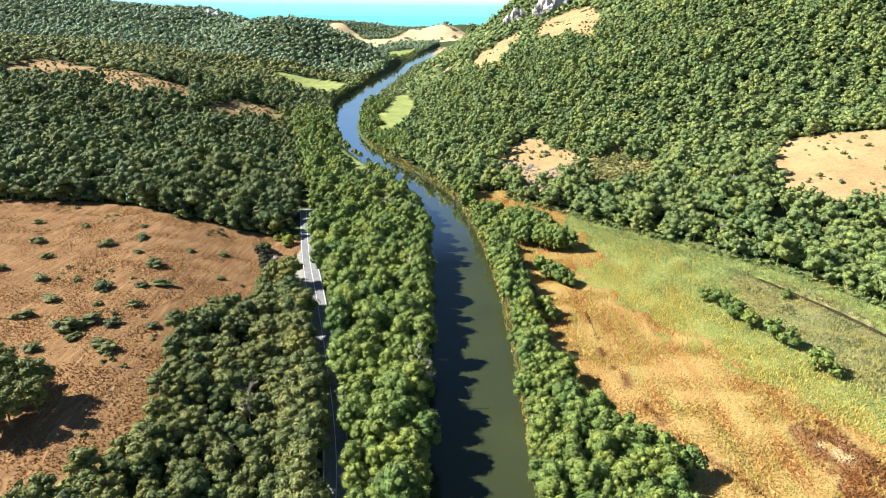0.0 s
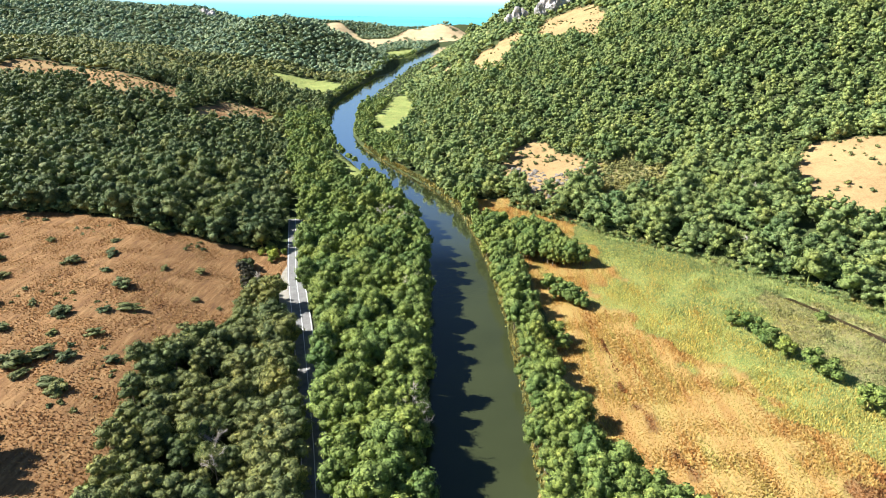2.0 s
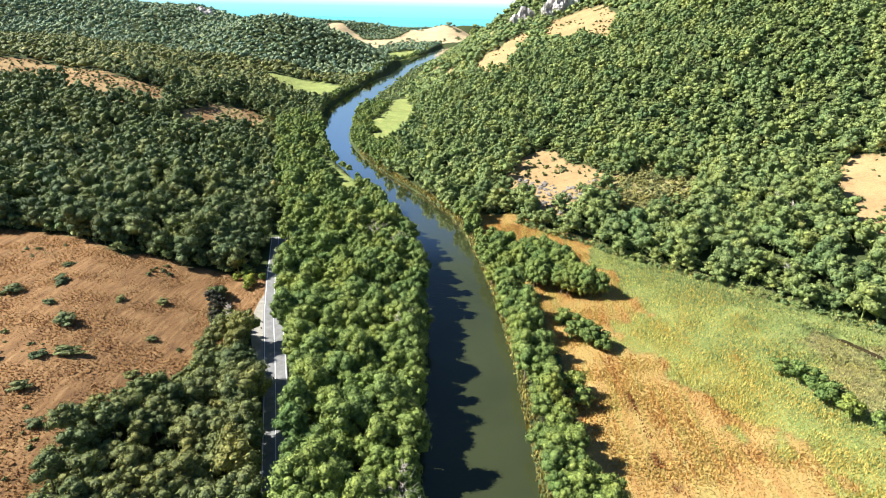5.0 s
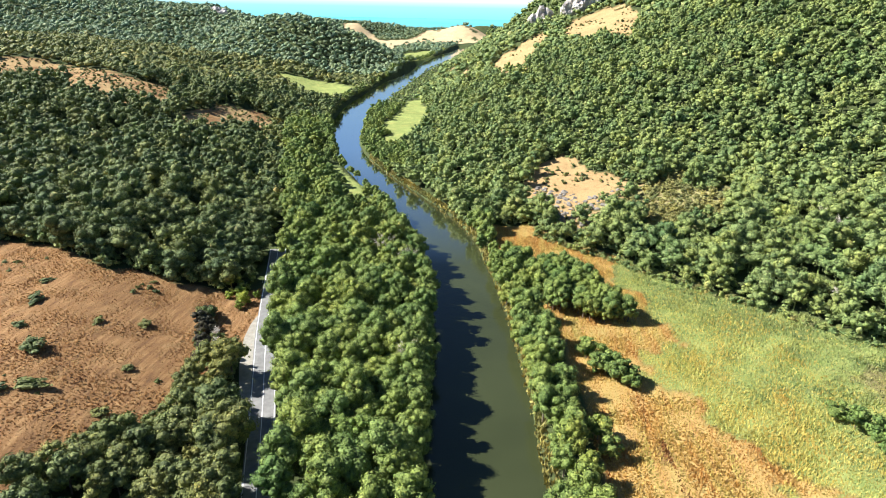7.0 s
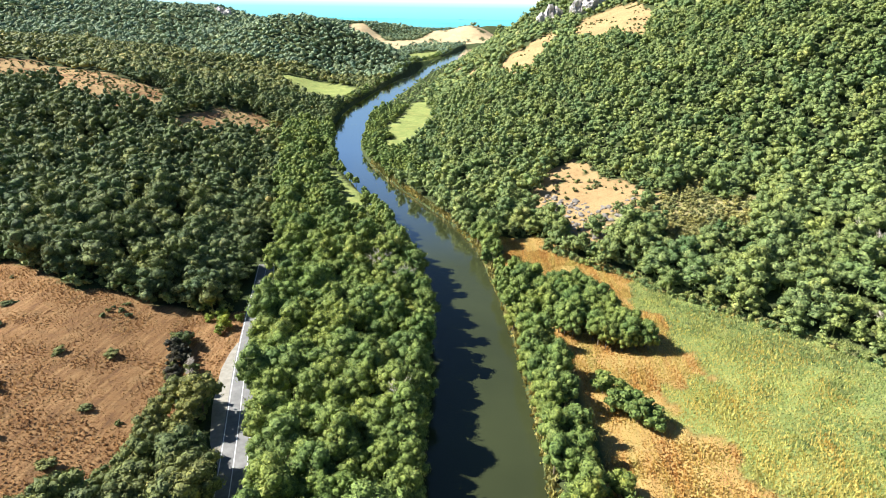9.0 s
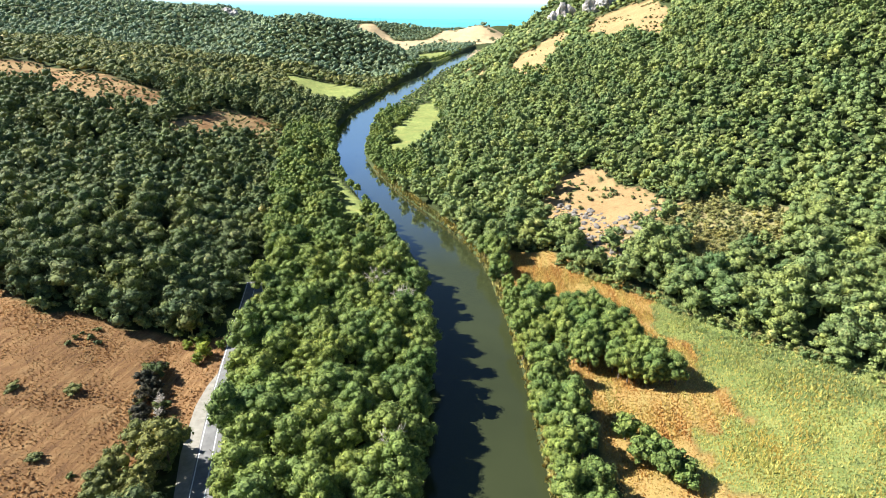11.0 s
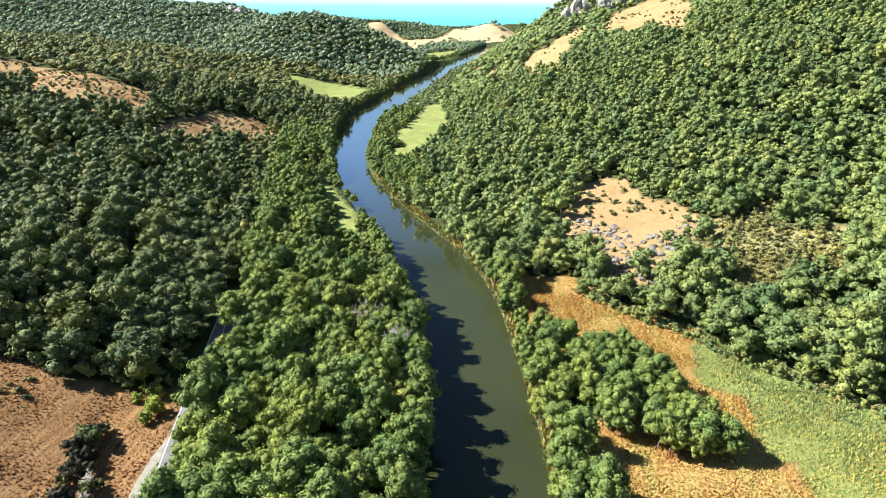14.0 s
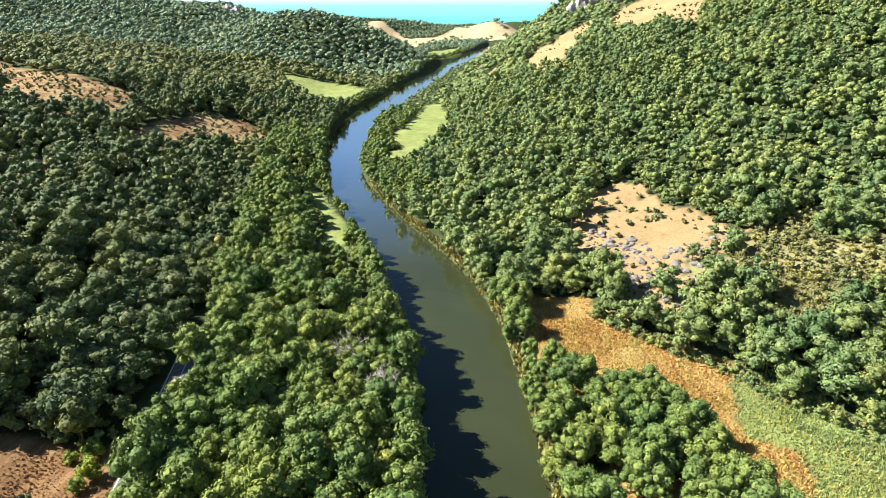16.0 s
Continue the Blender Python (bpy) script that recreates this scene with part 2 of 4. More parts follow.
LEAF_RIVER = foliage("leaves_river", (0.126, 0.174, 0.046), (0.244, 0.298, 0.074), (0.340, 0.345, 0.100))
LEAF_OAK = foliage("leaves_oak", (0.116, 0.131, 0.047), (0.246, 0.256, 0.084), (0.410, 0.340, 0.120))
# oak leaves again, darkened to put the west slope's shade in the colour
LEAF_OAK_SHADED = foliage("leaves_oak_shaded", (0.090, 0.116, 0.045), (0.194, 0.228, 0.080), (0.320, 0.285, 0.112))
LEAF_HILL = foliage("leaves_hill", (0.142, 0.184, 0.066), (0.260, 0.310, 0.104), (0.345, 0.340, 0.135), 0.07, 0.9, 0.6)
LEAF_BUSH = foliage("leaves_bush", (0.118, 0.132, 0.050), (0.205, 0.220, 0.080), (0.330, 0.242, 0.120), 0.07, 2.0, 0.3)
# far coast leaves: distance haze painted in as a paler, bluer colour
LEAF_HAZED = foliage("leaves_hazed", (0.175, 0.230, 0.135), (0.272, 0.335, 0.200), (0.345, 0.380, 0.240), 0.07, 0.4, 1.0)
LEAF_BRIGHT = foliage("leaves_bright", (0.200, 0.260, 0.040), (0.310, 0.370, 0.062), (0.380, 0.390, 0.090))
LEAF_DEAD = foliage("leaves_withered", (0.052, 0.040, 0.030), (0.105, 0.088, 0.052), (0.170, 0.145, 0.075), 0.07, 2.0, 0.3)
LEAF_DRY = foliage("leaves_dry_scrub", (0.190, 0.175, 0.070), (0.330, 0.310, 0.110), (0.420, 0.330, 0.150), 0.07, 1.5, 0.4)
BARK, n_, l_, b_ = material("bark", 0.9, 0.2)
l_.new(ramp(n_, l_, noise_node(n_, l_, 3.0), [(0.3, (0.10, 0.075, 0.05)), (0.7, (0.26, 0.21, 0.16))]), b_.inputs["Base Color"])
DEAD, n_, l_, b_ = material("dead_wood", 0.9, 0.2)
l_.new(ramp(n_, l_, noise_node(n_, l_, 2.0), [(0.3, (0.32, 0.27, 0.22)), (0.7, (0.52, 0.47, 0.41))]), b_.inputs["Base Color"])

# ground: bare soil under the woods, with the open covers laid over it by their plan
GROUND, n_, l_, b_ = material("ground", 0.95, 0.1)
fine, mid_, wide = noise_node(n_, l_, 1.6, 5.0), noise_node(n_, l_, 0.22, 5.0), noise_node(n_, l_, 0.04, 4.0)


def attribute(nodes, name):
    a = nodes.new("ShaderNodeAttribute")
    a.attribute_name = name
    return a


def blotchy(*stops):
    a = ramp(n_, l_, mid_, [(0.3, stops[0]), (0.5, stops[1]), (0.7, stops[2])])
    f = ramp(n_, l_, fine, [(0.3, (0.74, 0.72, 0.70)), (0.62, (1.14, 1.14, 1.12))])
    w = ramp(n_, l_, wide, [(0.35, (0.88, 0.86, 0.84)), (0.65, (1.10, 1.10, 1.08))])
    return mixed(n_, l_, 1.0, mixed(n_, l_, 1.0, a, f, "MULTIPLY"), w, "MULTIPLY")


def streaks(turn, along, across):
    mp = n_.new("ShaderNodeMapping")
    mp.inputs["Rotation"].default_value, mp.inputs["Scale"].default_value = (0, 0, turn), (across, along, 0.3)
    l_.new(n_.new("ShaderNodeNewGeometry").outputs["Position"], mp.inputs["Vector"])
    return noise_node(n_, l_, 1.0, 5.0, 0.65, mp.outputs["Vector"])


field_streak, slope_streak = streaks(0.42, 0.03, 0.24), streaks(-0.9, 0.10, 0.8)
soil = blotchy((0.044, 0.050, 0.024), (0.062, 0.078, 0.030), (0.070, 0.096, 0.032))
one, two = attribute(n_, "cover_open"), attribute(n_, "cover_more")
three = attribute(n_, "cover_last")
s1, s2 = n_.new("ShaderNodeSeparateColor"), n_.new("ShaderNodeSeparateColor")
l_.new(one.outputs["Color"], s1.inputs["Color"])
l_.new(two.outputs["Color"], s2.inputs["Color"])
col = soil
for fac, paint in ((s1.outputs[0], mixed(n_, l_, 0.55, blotchy((0.135, 0.074, 0.040), (0.232, 0.130, 0.058), (0.205, 0.136, 0.070)),
                                         ramp(n_, l_, slope_streak, [(0.32, (0.12, 0.066, 0.036)), (0.5, (0.26, 0.143, 0.062)), (0.66, (0.42, 0.262, 0.120))]))),
                   (s1.outputs[1], blotchy((0.185, 0.235, 0.07), (0.245, 0.285, 0.09), (0.32, 0.32, 0.105))),
                   (s1.outputs[2], mixed(n_, l_, 0.62, blotchy((0.33, 0.195, 0.072), (0.40, 0.27, 0.10), (0.38, 0.30, 0.11)),
                                         ramp(n_, l_, field_streak, [(0.30, (0.32, 0.165, 0.058)), (0.43, (0.40, 0.245, 0.085)), (0.55, (0.43, 0.300, 0.105)), (0.68, (0.38, 0.33, 0.11))]))),
                   (s2.outputs[0], blotchy((0.30, 0.198, 0.092), (0.38, 0.262, 0.128), (0.34, 0.24, 0.112))),
                   (s2.outputs[1], blotchy((0.22, 0.18, 0.085), (0.29, 0.26, 0.12), (0.28, 0.30, 0.10))),
                   (s2.outputs[2], blotchy((0.20, 0.10, 0.045), (0.28, 0.15, 0.065), (0.34, 0.21, 0.09))),
                   (three.outputs["Fac"], blotchy((0.44, 0.33, 0.185), (0.52, 0.40, 0.24), (0.48, 0.36, 0.21)))):
    col = mixed(n_, l_, fac, col, paint)
l_.new(col, b_.inputs["Base Color"])
bumped(n_, l_, b_, fine, 0.7, 0.5)

WATER, n_, l_, b_ = material("river_water", 0.06, 0.5)
b_.inputs["IOR"].default_value = 1.33
l_.new(ramp(n_, l_, noise_node(n_, l_, 0.02, 3.0), [(0.35, (0.030, 0.036, 0.015)), (0.65, (0.039, 0.046, 0.019))]), b_.inputs["Base Color"])
ripple = noise_node(n_, l_, 0.9, 3.0)
bumped(n_, l_, b_, ripple, 0.2, 0.25)
sheen = n_.new("ShaderNodeBsdfGlossy")
sheen.inputs["Roughness"].default_value, sheen.inputs["Color"].default_value = 0.08, (1, 1, 1, 1)
facing = n_.new("ShaderNodeLayerWeight")
facing.inputs["Blend"].default_value = 0.5
gloss = n_.new("ShaderNodeMapRange")
gloss.inputs[1].default_value, gloss.inputs[2].default_value, gloss.inputs[3].default_value, gloss.inputs[4].default_value = 0.60, 0.78, 0.0, 0.9
l_.new(facing.outputs["Facing"], gloss.inputs[0])
both = n_.new("ShaderNodeMixShader")
l_.new(gloss.outputs[0], both.inputs[0])
l_.new(b_.outputs[0], both.inputs[1])
l_.new(sheen.outputs[0], both.inputs[2])
l_.new(both.outputs[0], n_["Material Output"].inputs["Surface"])

MUD, n_, l_, b_ = material("muddy_water", 0.25, 0.5)
l_.new(ramp(n_, l_, noise_node(n_, l_, 0.3, 4.0), [(0.35, (0.028, 0.018, 0.010)), (0.65, (0.060, 0.038, 0.020))]), b_.inputs["Base Color"])
bumped(n_, l_, b_, noise_node(n_, l_, 1.5, 3.0), 0.4, 0.2)

SEA, n_, l_, b_ = material("sea_water", 0.9, 0.0)
l_.new(ramp(n_, l_, noise_node(n_, l_, 0.0016, 4.0), [(0.3, (0.10, 0.34, 0.39)), (0.7, (0.13, 0.37, 0.42))]), b_.inputs["Base Color"])

ASPHALT, n_, l_, b_ = material("asphalt", 0.85, 0.25)
l_.new(ramp(n_, l_, noise_node(n_, l_, 0.5, 5.0), [(0.3, (0.15, 0.145, 0.14)), (0.7, (0.235, 0.23, 0.22))]), b_.inputs["Base Color"])
GRAVEL, n_, l_, b_ = material("gravel", 0.95, 0.2)
l_.new(ramp(n_, l_, noise_node(n_, l_, 0.7, 6.0), [(0.3, (0.23, 0.21, 0.172)), (0.7, (0.34, 0.315, 0.265))]), b_.inputs["Base Color"])
PAINT, n_, l_, b_ = material("road_paint", 0.7, 0.3)
l_.new(ramp(n_, l_, noise_node(n_, l_, 1.2, 5.0), [(0.3, (0.55, 0.55, 0.53)), (0.6, (0.80, 0.80, 0.78))]), b_.inputs["Base Color"])
ROCK, n_, l_, b_ = material("rock", 0.9, 0.25)
l_.new(ramp(n_, l_, noise_node(n_, l_, 0.12, 6.0), [(0.3, (0.26, 0.22, 0.20)), (0.5, (0.46, 0.42, 0.39)), (0.7, (0.62, 0.58, 0.54))]), b_.inputs["Base Color"])
bumped(n_, l_, b_, noise_node(n_, l_, 0.25, 6.0), 1.0, 2.5)

STONE, n_, l_, b_ = material("pale_stone", 0.95, 0.2)
l_.new(ramp(n_, l_, noise_node(n_, l_, 0.8, 6.0), [(0.3, (0.145, 0.125, 0.105)), (0.6, (0.255, 0.230, 0.198)), (0.75, (0.37, 0.340, 0.300))]), b_.inputs["Base Color"])

# ---- mesh helpers ----
def mesh_from(name, verts, faces, mat, smooth=False):
    """faces: an (n, 3) or (n, 4) index array."""
    verts, faces = np.asarray(verts, np.float32), np.asarray(faces, np.int32)
    me = bpy.data.meshes.new(name)
    k = faces.shape[1]
    me.vertices.add(len(verts))
    me.vertices.foreach_set("co", verts.ravel())
    me.loops.add(faces.size)
    me.loops.foreach_set("vertex_index", faces.ravel())
    me.polygons.add(len(faces))
    me.polygons.foreach_set("loop_start", np.arange(0, faces.size, k, dtype=np.int32))
    if smooth:
        me.polygons.foreach_set("use_smooth", np.ones(len(faces), bool))
    me.materials.append(mat)
    me.update(calc_edges=True)
    return me


def grid_faces(nu, nv):
    i, j = np.meshgrid(np.arange(nu - 1), np.arange(nv - 1), indexing="ij")
    a = (i * nv + j).ravel()
    return np.stack([a, a + nv, a + nv + 1, a + 1], 1)


def spaced(lo, hi, near_lo, near_hi, fine_step, growth):
    out = list(np.arange(near_lo, near_hi + 0.01, fine_step))
    s, v = fine_step, out[-1]
    while v < hi:
        s *= growth
        v += s
        out.append(min(v, hi))
    s, v = fine_step, out[0]
    while v > lo:
        s *= growth
        v -= s
        out.insert(0, max(v, lo))
    return np.array(out)


# ---- ground, river, sea ----
gx = spaced(-2600, 2600, -200, 220, 2.6, 1.05)
gy = np.union1d(spaced(-1500, 2700, 96, 480, 2.6, 1.03), np.arange(1440.0, 2150, 13))
GX, GY = np.meshgrid(gx, gy, indexing="ij")
GZ = height(GX, GY)
fine_relief = (value_noise(GX, GY, 7, 31) - 0.5) * 0.7
GZ = GZ + fine_relief * (np.abs(GX - ROAD(GY)) > 9)
me = mesh_from("ground", np.stack([GX.ravel(), GY.ravel(), GZ.ravel()], 1), grid_faces(len(gx), len(gy)), GROUND, True)
dry, green, gold, sand, scrub, red, bare, bank = covers(GX, GY)
for name, three in (("cover_open", (dry, green, gold)), ("cover_more", (bare, scrub, red)), ("cover_last", (sand, sand, sand))):
    at = me.color_attributes.new(name, "FLOAT_COLOR", "POINT")
    buf = np.ones((GX.size, 4), np.float32)
    for k in range(3):
        buf[:, k] = three[k].ravel()
    at.data.foreach_set("color", buf.ravel())
tagged(new("ground", me), "valley floor and hills of dry soil and grass", "ground", kind="structure")

ys = np.concatenate([np.arange(-400, 700, 12.0), np.arange(700, 1760, 40.0)])
mids, halves = (RIGHT_BANK(ys) + LEFT_BANK(ys)) / 2, (RIGHT_BANK(ys) - LEFT_BANK(ys)) / 2 + 3.0
strip = np.stack([np.stack([mids - halves, ys, 0 * ys], 1), np.stack([mids, ys, 0 * ys], 1), np.stack([mids + halves, ys, 0 * ys], 1)], 1)
tagged(new("river", mesh_from("river", strip.reshape(-1, 3), grid_faces(len(ys), 3)[:, ::-1], WATER, True)),
       "calm olive-green river between wooded banks", "river", kind="structure")
dy = np.arange(110.0, 258.0, 4.0)
dx = np.interp(dy, [120, 205, 223, 237, 249, 263, 275], [196, 159, 151, 143, 136, 127, 112])
strip = np.stack([np.stack([dx + o, dy, 0 * dy + 1.15], 1) for o in (-2.2, 0.0, 2.2)], 1)
tagged(new("ditch_water", mesh_from("ditch_water", strip.reshape(-1, 3), grid_faces(len(dy), 3)[:, ::-1], MUD, True)),
       "dark muddy water standing in the ditch", "ditch", kind="structure")
sea_y = np.array([2100.0, 4700])
sea_x = np.linspace(-4600, 4600, 24)
SX, SY = np.meshgrid(sea_x, sea_y, indexing="ij")
tagged(new("sea", mesh_from("sea", np.stack([SX.ravel(), SY.ravel(), 0 * SX.ravel() - 0.05], 1), grid_faces(24, 2), SEA)),
       "bright turquoise sea beyond the dunes", "sea", kind="structure")
# glowing strip behind the sea; its colour pales upward as painted haze
BACK, n_, l_, b_ = material("far_sea_glow", 1.0, 0.0)
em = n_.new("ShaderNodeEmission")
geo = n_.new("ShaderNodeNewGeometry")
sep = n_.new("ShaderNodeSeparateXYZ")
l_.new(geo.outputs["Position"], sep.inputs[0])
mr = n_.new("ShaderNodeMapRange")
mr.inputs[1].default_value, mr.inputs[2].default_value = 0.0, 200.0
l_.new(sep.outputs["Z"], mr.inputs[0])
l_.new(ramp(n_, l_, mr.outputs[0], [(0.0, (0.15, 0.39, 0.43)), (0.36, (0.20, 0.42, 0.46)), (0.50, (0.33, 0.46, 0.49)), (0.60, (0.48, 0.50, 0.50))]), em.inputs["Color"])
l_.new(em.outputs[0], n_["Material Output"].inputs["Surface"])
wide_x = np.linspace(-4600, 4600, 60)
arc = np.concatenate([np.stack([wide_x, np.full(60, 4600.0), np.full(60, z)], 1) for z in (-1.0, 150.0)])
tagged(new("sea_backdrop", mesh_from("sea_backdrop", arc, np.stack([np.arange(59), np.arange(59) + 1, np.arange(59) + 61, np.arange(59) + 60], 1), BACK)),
       "glowing backdrop of far sea and horizon with painted haze", "backdrop", kind="structure")


# ---- trees ----
def ico(sub):
    bm = bmesh.new()
    bmesh.ops.create_icosphere(bm, subdivisions=sub, radius=1.0)
    v = np.array([p.co[:] for p in bm.verts])
    f = np.array([[p.index for p in q.verts] for q in bm.faces])
    bm.free()
    return v, f


ICO1, ICO2 = ico(1), ico(2)


def rough_ball(base, r, seed, amount):
    v, f = base
    g = np.random.default_rng(seed)
    return v * (1 + amount * (g.random((len(v), 1)) - 0.5)) * r, f


def crown_mesh(seed, lobes, leaves, leaf, core, flat=0.8, solid=0.80):
    """A crown of unit radius about the origin: rounded leafy lobes with loose sprays all over them."""
    g = np.random.default_rng(seed)
    vs, fs, at = [], [], 0
    centres = []
    for k in range(lobes):
        a = 2.399963 * k + g.random() * 0.7
        h = (k + 0.5) / lobes
        r = math.sqrt(max(0.0, 1 - (1.5 * h - 0.5) ** 2)) * (0.52 + 0.2 * g.random())
        centres.append((r * math.cos(a), r * math.sin(a), (1.5 * h - 0.58 + 0.12 * g.random()) * flat, 0.22 + 0.28 * g.random() ** 1.3))
    centres.append((0, 0, 0.0, 0.62))
    for x, y, z, r in centres:
        v, f = rough_ball(core, 1.0, int(g.integers(1 << 30)), 0.3)
        vs.append(v * np.array([r, r, r * flat]) * solid + (x, y, z))
        fs.append(f + at)
        at += len(v)
    c = np.array(centres)
    pick = g.choice(len(c), leaves, p=c[:, 3] ** 2 / (c[:, 3] ** 2).sum())
    d = g.normal(size=(leaves, 3))
    d[:, 2] = np.where(d[:, 2] < -0.4, -d[:, 2], d[:, 2])
    d /= np.linalg.norm(d, axis=1)[:, None]
    p = c[pick, :3] + d * c[pick, 3:4] * (0.76 + 0.36 * g.random((leaves, 1))) * np.array([1, 1, flat])
    t = np.cross(d, g.normal(size=(leaves, 3)))
    t /= np.linalg.norm(t, axis=1)[:, None] + 1e-9
    nrm = d + 0.36 * g.normal(size=(leaves, 3))
    b = np.cross(nrm, t)
    b /= np.linalg.norm(b, axis=1)[:, None] + 1e-9
    s = leaf * (0.6 + 0.8 * g.random((leaves, 1)))
    tri = np.stack([p - t * s * 0.6 - b * s * 0.4, p + t * s * 0.6 - b * s * 0.4, p + b * s * 0.75], 1)
    vs.append(tri.reshape(-1, 3))
    fs.append(np.arange(leaves * 3).reshape(-1, 3) + at)
    return np.concatenate(vs), np.concatenate(fs)


def trunk_mesh(seed, tall, r, limbs=4):
    """Tapered trunk with limbs that reach into the crown."""
    g = np.random.default_rng(seed)
    vs, fs, at = [], [], 0

    def tube(path, radii, sides=6):
        nonlocal at
        ring = [2 * math.pi * k / sides for k in range(sides)]
        v = np.array([[(x + rr * math.cos(a), y + rr * math.sin(a), z) for a in ring] for (x, y, z), rr in zip(path, radii)]).reshape(-1, 3)
        f = [[i * sides + k, i * sides + (k + 1) % sides, (i + 1) * sides + (k + 1) % sides, (i + 1) * sides + k] for i in range(len(path) - 1) for k in range(sides)]
        vs.append(v)
        fs.append(np.array(f) + at)
        at += len(v)

    bend = g.normal(size=2) * 0.05 * tall
    tube([(0, 0, -0.4), (bend[0] * 0.3, bend[1] * 0.3, tall * 0.3), (bend[0], bend[1], tall * 0.75)], [r * 1.4, r, r * 0.45])
    for k in range(limbs):
        a, h = g.random() * 6.28, tall * (0.3 + 0.25 * g.random())
        out = tall * (0.22 + 0.15 * g.random())
        tube([(bend[0] * 0.5, bend[1] * 0.5, h), (out * 0.55 * math.cos(a), out * 0.55 * math.sin(a), h + out * 0.5), (out * math.cos(a), out * math.sin(a), h + out * 1.1)], [r * 0.5, r * 0.35, r * 0.12], 5)
    return np.concatenate(vs), np.concatenate(fs)


def part(name, me, parent, label=""):
    ob = new(name, me)
    ob.parent = parent
    return tagged(ob, label) if label else ob


def tree_thing(name, seed, tall, radius, leaf_mat, leaves, label, category, group, lobes=11, leaf=0.13, flat=0.8, core=ICO1):
    """One tree: an empty at its foot, with trunk and crown."""
    root = tagged(new(name), label, category, group)
    v, f = trunk_mesh(seed, tall, 0.035 * tall * 0.55)
    part("trunk", mesh_from("trunk", v, f, BARK, True), root)
    v, f = crown_mesh(seed + 50, lobes, leaves, leaf, core, flat)
    v = v * radius
    v[:, 2] += tall - radius * flat * 1.0
    part("crown", mesh_from("crown", v, f, leaf_mat, True), root)
    return root


def scatter(x0, x1, y0, y1, gap, seed):
    """Evenly uneven points over a rectangle."""
    g = np.random.default_rng(seed)
    nx, ny = int((x1 - x0) / gap) + 1, int((y1 - y0) / (gap * 0.87)) + 1
    i, j = np.meshgrid(np.arange(nx), np.arange(ny), indexing="ij")
    x = x0 + (i + 0.5 * (j % 2)) * gap + (g.random(i.shape) - 0.5) * gap * 0.75
    y = y0 + j * gap * 0.87 + (g.random(i.shape) - 0.5) * gap * 0.75
    return x.ravel(), y.ravel()


def open_ground(x, y, margin=0.0):
    """Where no wood stands: water, road, fields, clearings."""
    rb, lb, rd = RIGHT_BANK(y), LEFT_BANK(y), ROAD(y)
    dry, green, gold, sand, scrub, red, bare, bank = covers(x, y)
    water = (x > lb + 1.0 - margin) & (x < rb - 0.5 + margin) & (y < 1740)
    side = np.interp(y, [278, 325, 370, 420], [4.0, 3.4, 1.5, -2.0])
    way = ((x - rd < side) & (x - rd > -side - 3.0 * step(272, 300, y) * step(380, 330, y))) | ((x < rd + 2) & (x > rd - 9) & (y > 220) & (y < 268))
    under_trees = (y < 372) & (x > HILL_FOOT(y) + 1) & (x < HILL_FOOT(y) + 9) & (x > rb)
    return water | way | dry | ((green | gold | scrub | red) & ~under_trees) | sand | bare | (y > 2230)


VIEW = lambda x, y: (y > 92) & (x > -42 - np.maximum(0.80 * y, 0.93 * (y - 160))) & (x < 32 + 0.69 * y)


def place_things(protos, xs, ys, seed, sink=0.3, lo=0.8, hi=1.2):
    g = np.random.default_rng(seed)
    zs = height(xs, ys)
    for x, y, z in zip(xs, ys, zs):
        p = protos[int(g.integers(len(protos)))]
        s = lo + (hi - lo) * g.random()
        m = Matrix.LocRotScale((x, y, z - sink), Euler((0, 0, g.random() * 6.28)), None)
        c = copy_thing(p, m)
        c.scale = (s * (0.92 + 0.16 * g.random()), s * (0.92 + 0.16 * g.random()), s)


def retire(protos):
    for p in protos:
        for o in (*p.children_recursive, p):
            bpy.data.objects.remove(o)


def woods(name, xs, ys, seed, protos, mat, lo, hi, label, group="", sink=0.2):
    """Many trees as one mesh; protos: (verts, faces) crowns of a whole tree with its foot at the origin."""
    g = np.random.default_rng(seed)
    zs = height(xs, ys)
    which = g.integers(len(protos), size=len(xs))
    vs, fs, at = [], [], 0
    own = []
    for k, (v, f) in enumerate(protos):
        m = np.where(which == k)[0]
        if not len(m):
            continue
        a, s = g.random(len(m)) * 6.283, lo + (hi - lo) * g.random(len(m)) ** 1.4
        c, sn = (np.cos(a) * s)[:, None], (np.sin(a) * s)[:, None]
        st = (s * (0.80 + 0.36 * g.random(len(m))))[:, None]
        X = v[:, 0] * c - v[:, 1] * sn + xs[m][:, None]
        Y = v[:, 0] * sn + v[:, 1] * c + ys[m][:, None]
        Z = v[:, 2] * st + zs[m][:, None] - sink
        vs.append(np.stack([X, Y, Z], 2).reshape(-1, 3))
        fs.append((f[None] + (np.arange(len(m)) * len(v))[:, None, None]).reshape(-1, 3) + at)
        at += len(m) * len(v)
        own.append(np.repeat(g.random(len(m)), len(v)))
    me = mesh_from(name, np.concatenate(vs), np.concatenate(fs), mat, True)
    me.attributes.new("tree", "FLOAT", "POINT").data.foreach_set("value", np.concatenate(own).astype(np.float32))
    return tagged(new(name, me), label, "trees", group, "stuff")


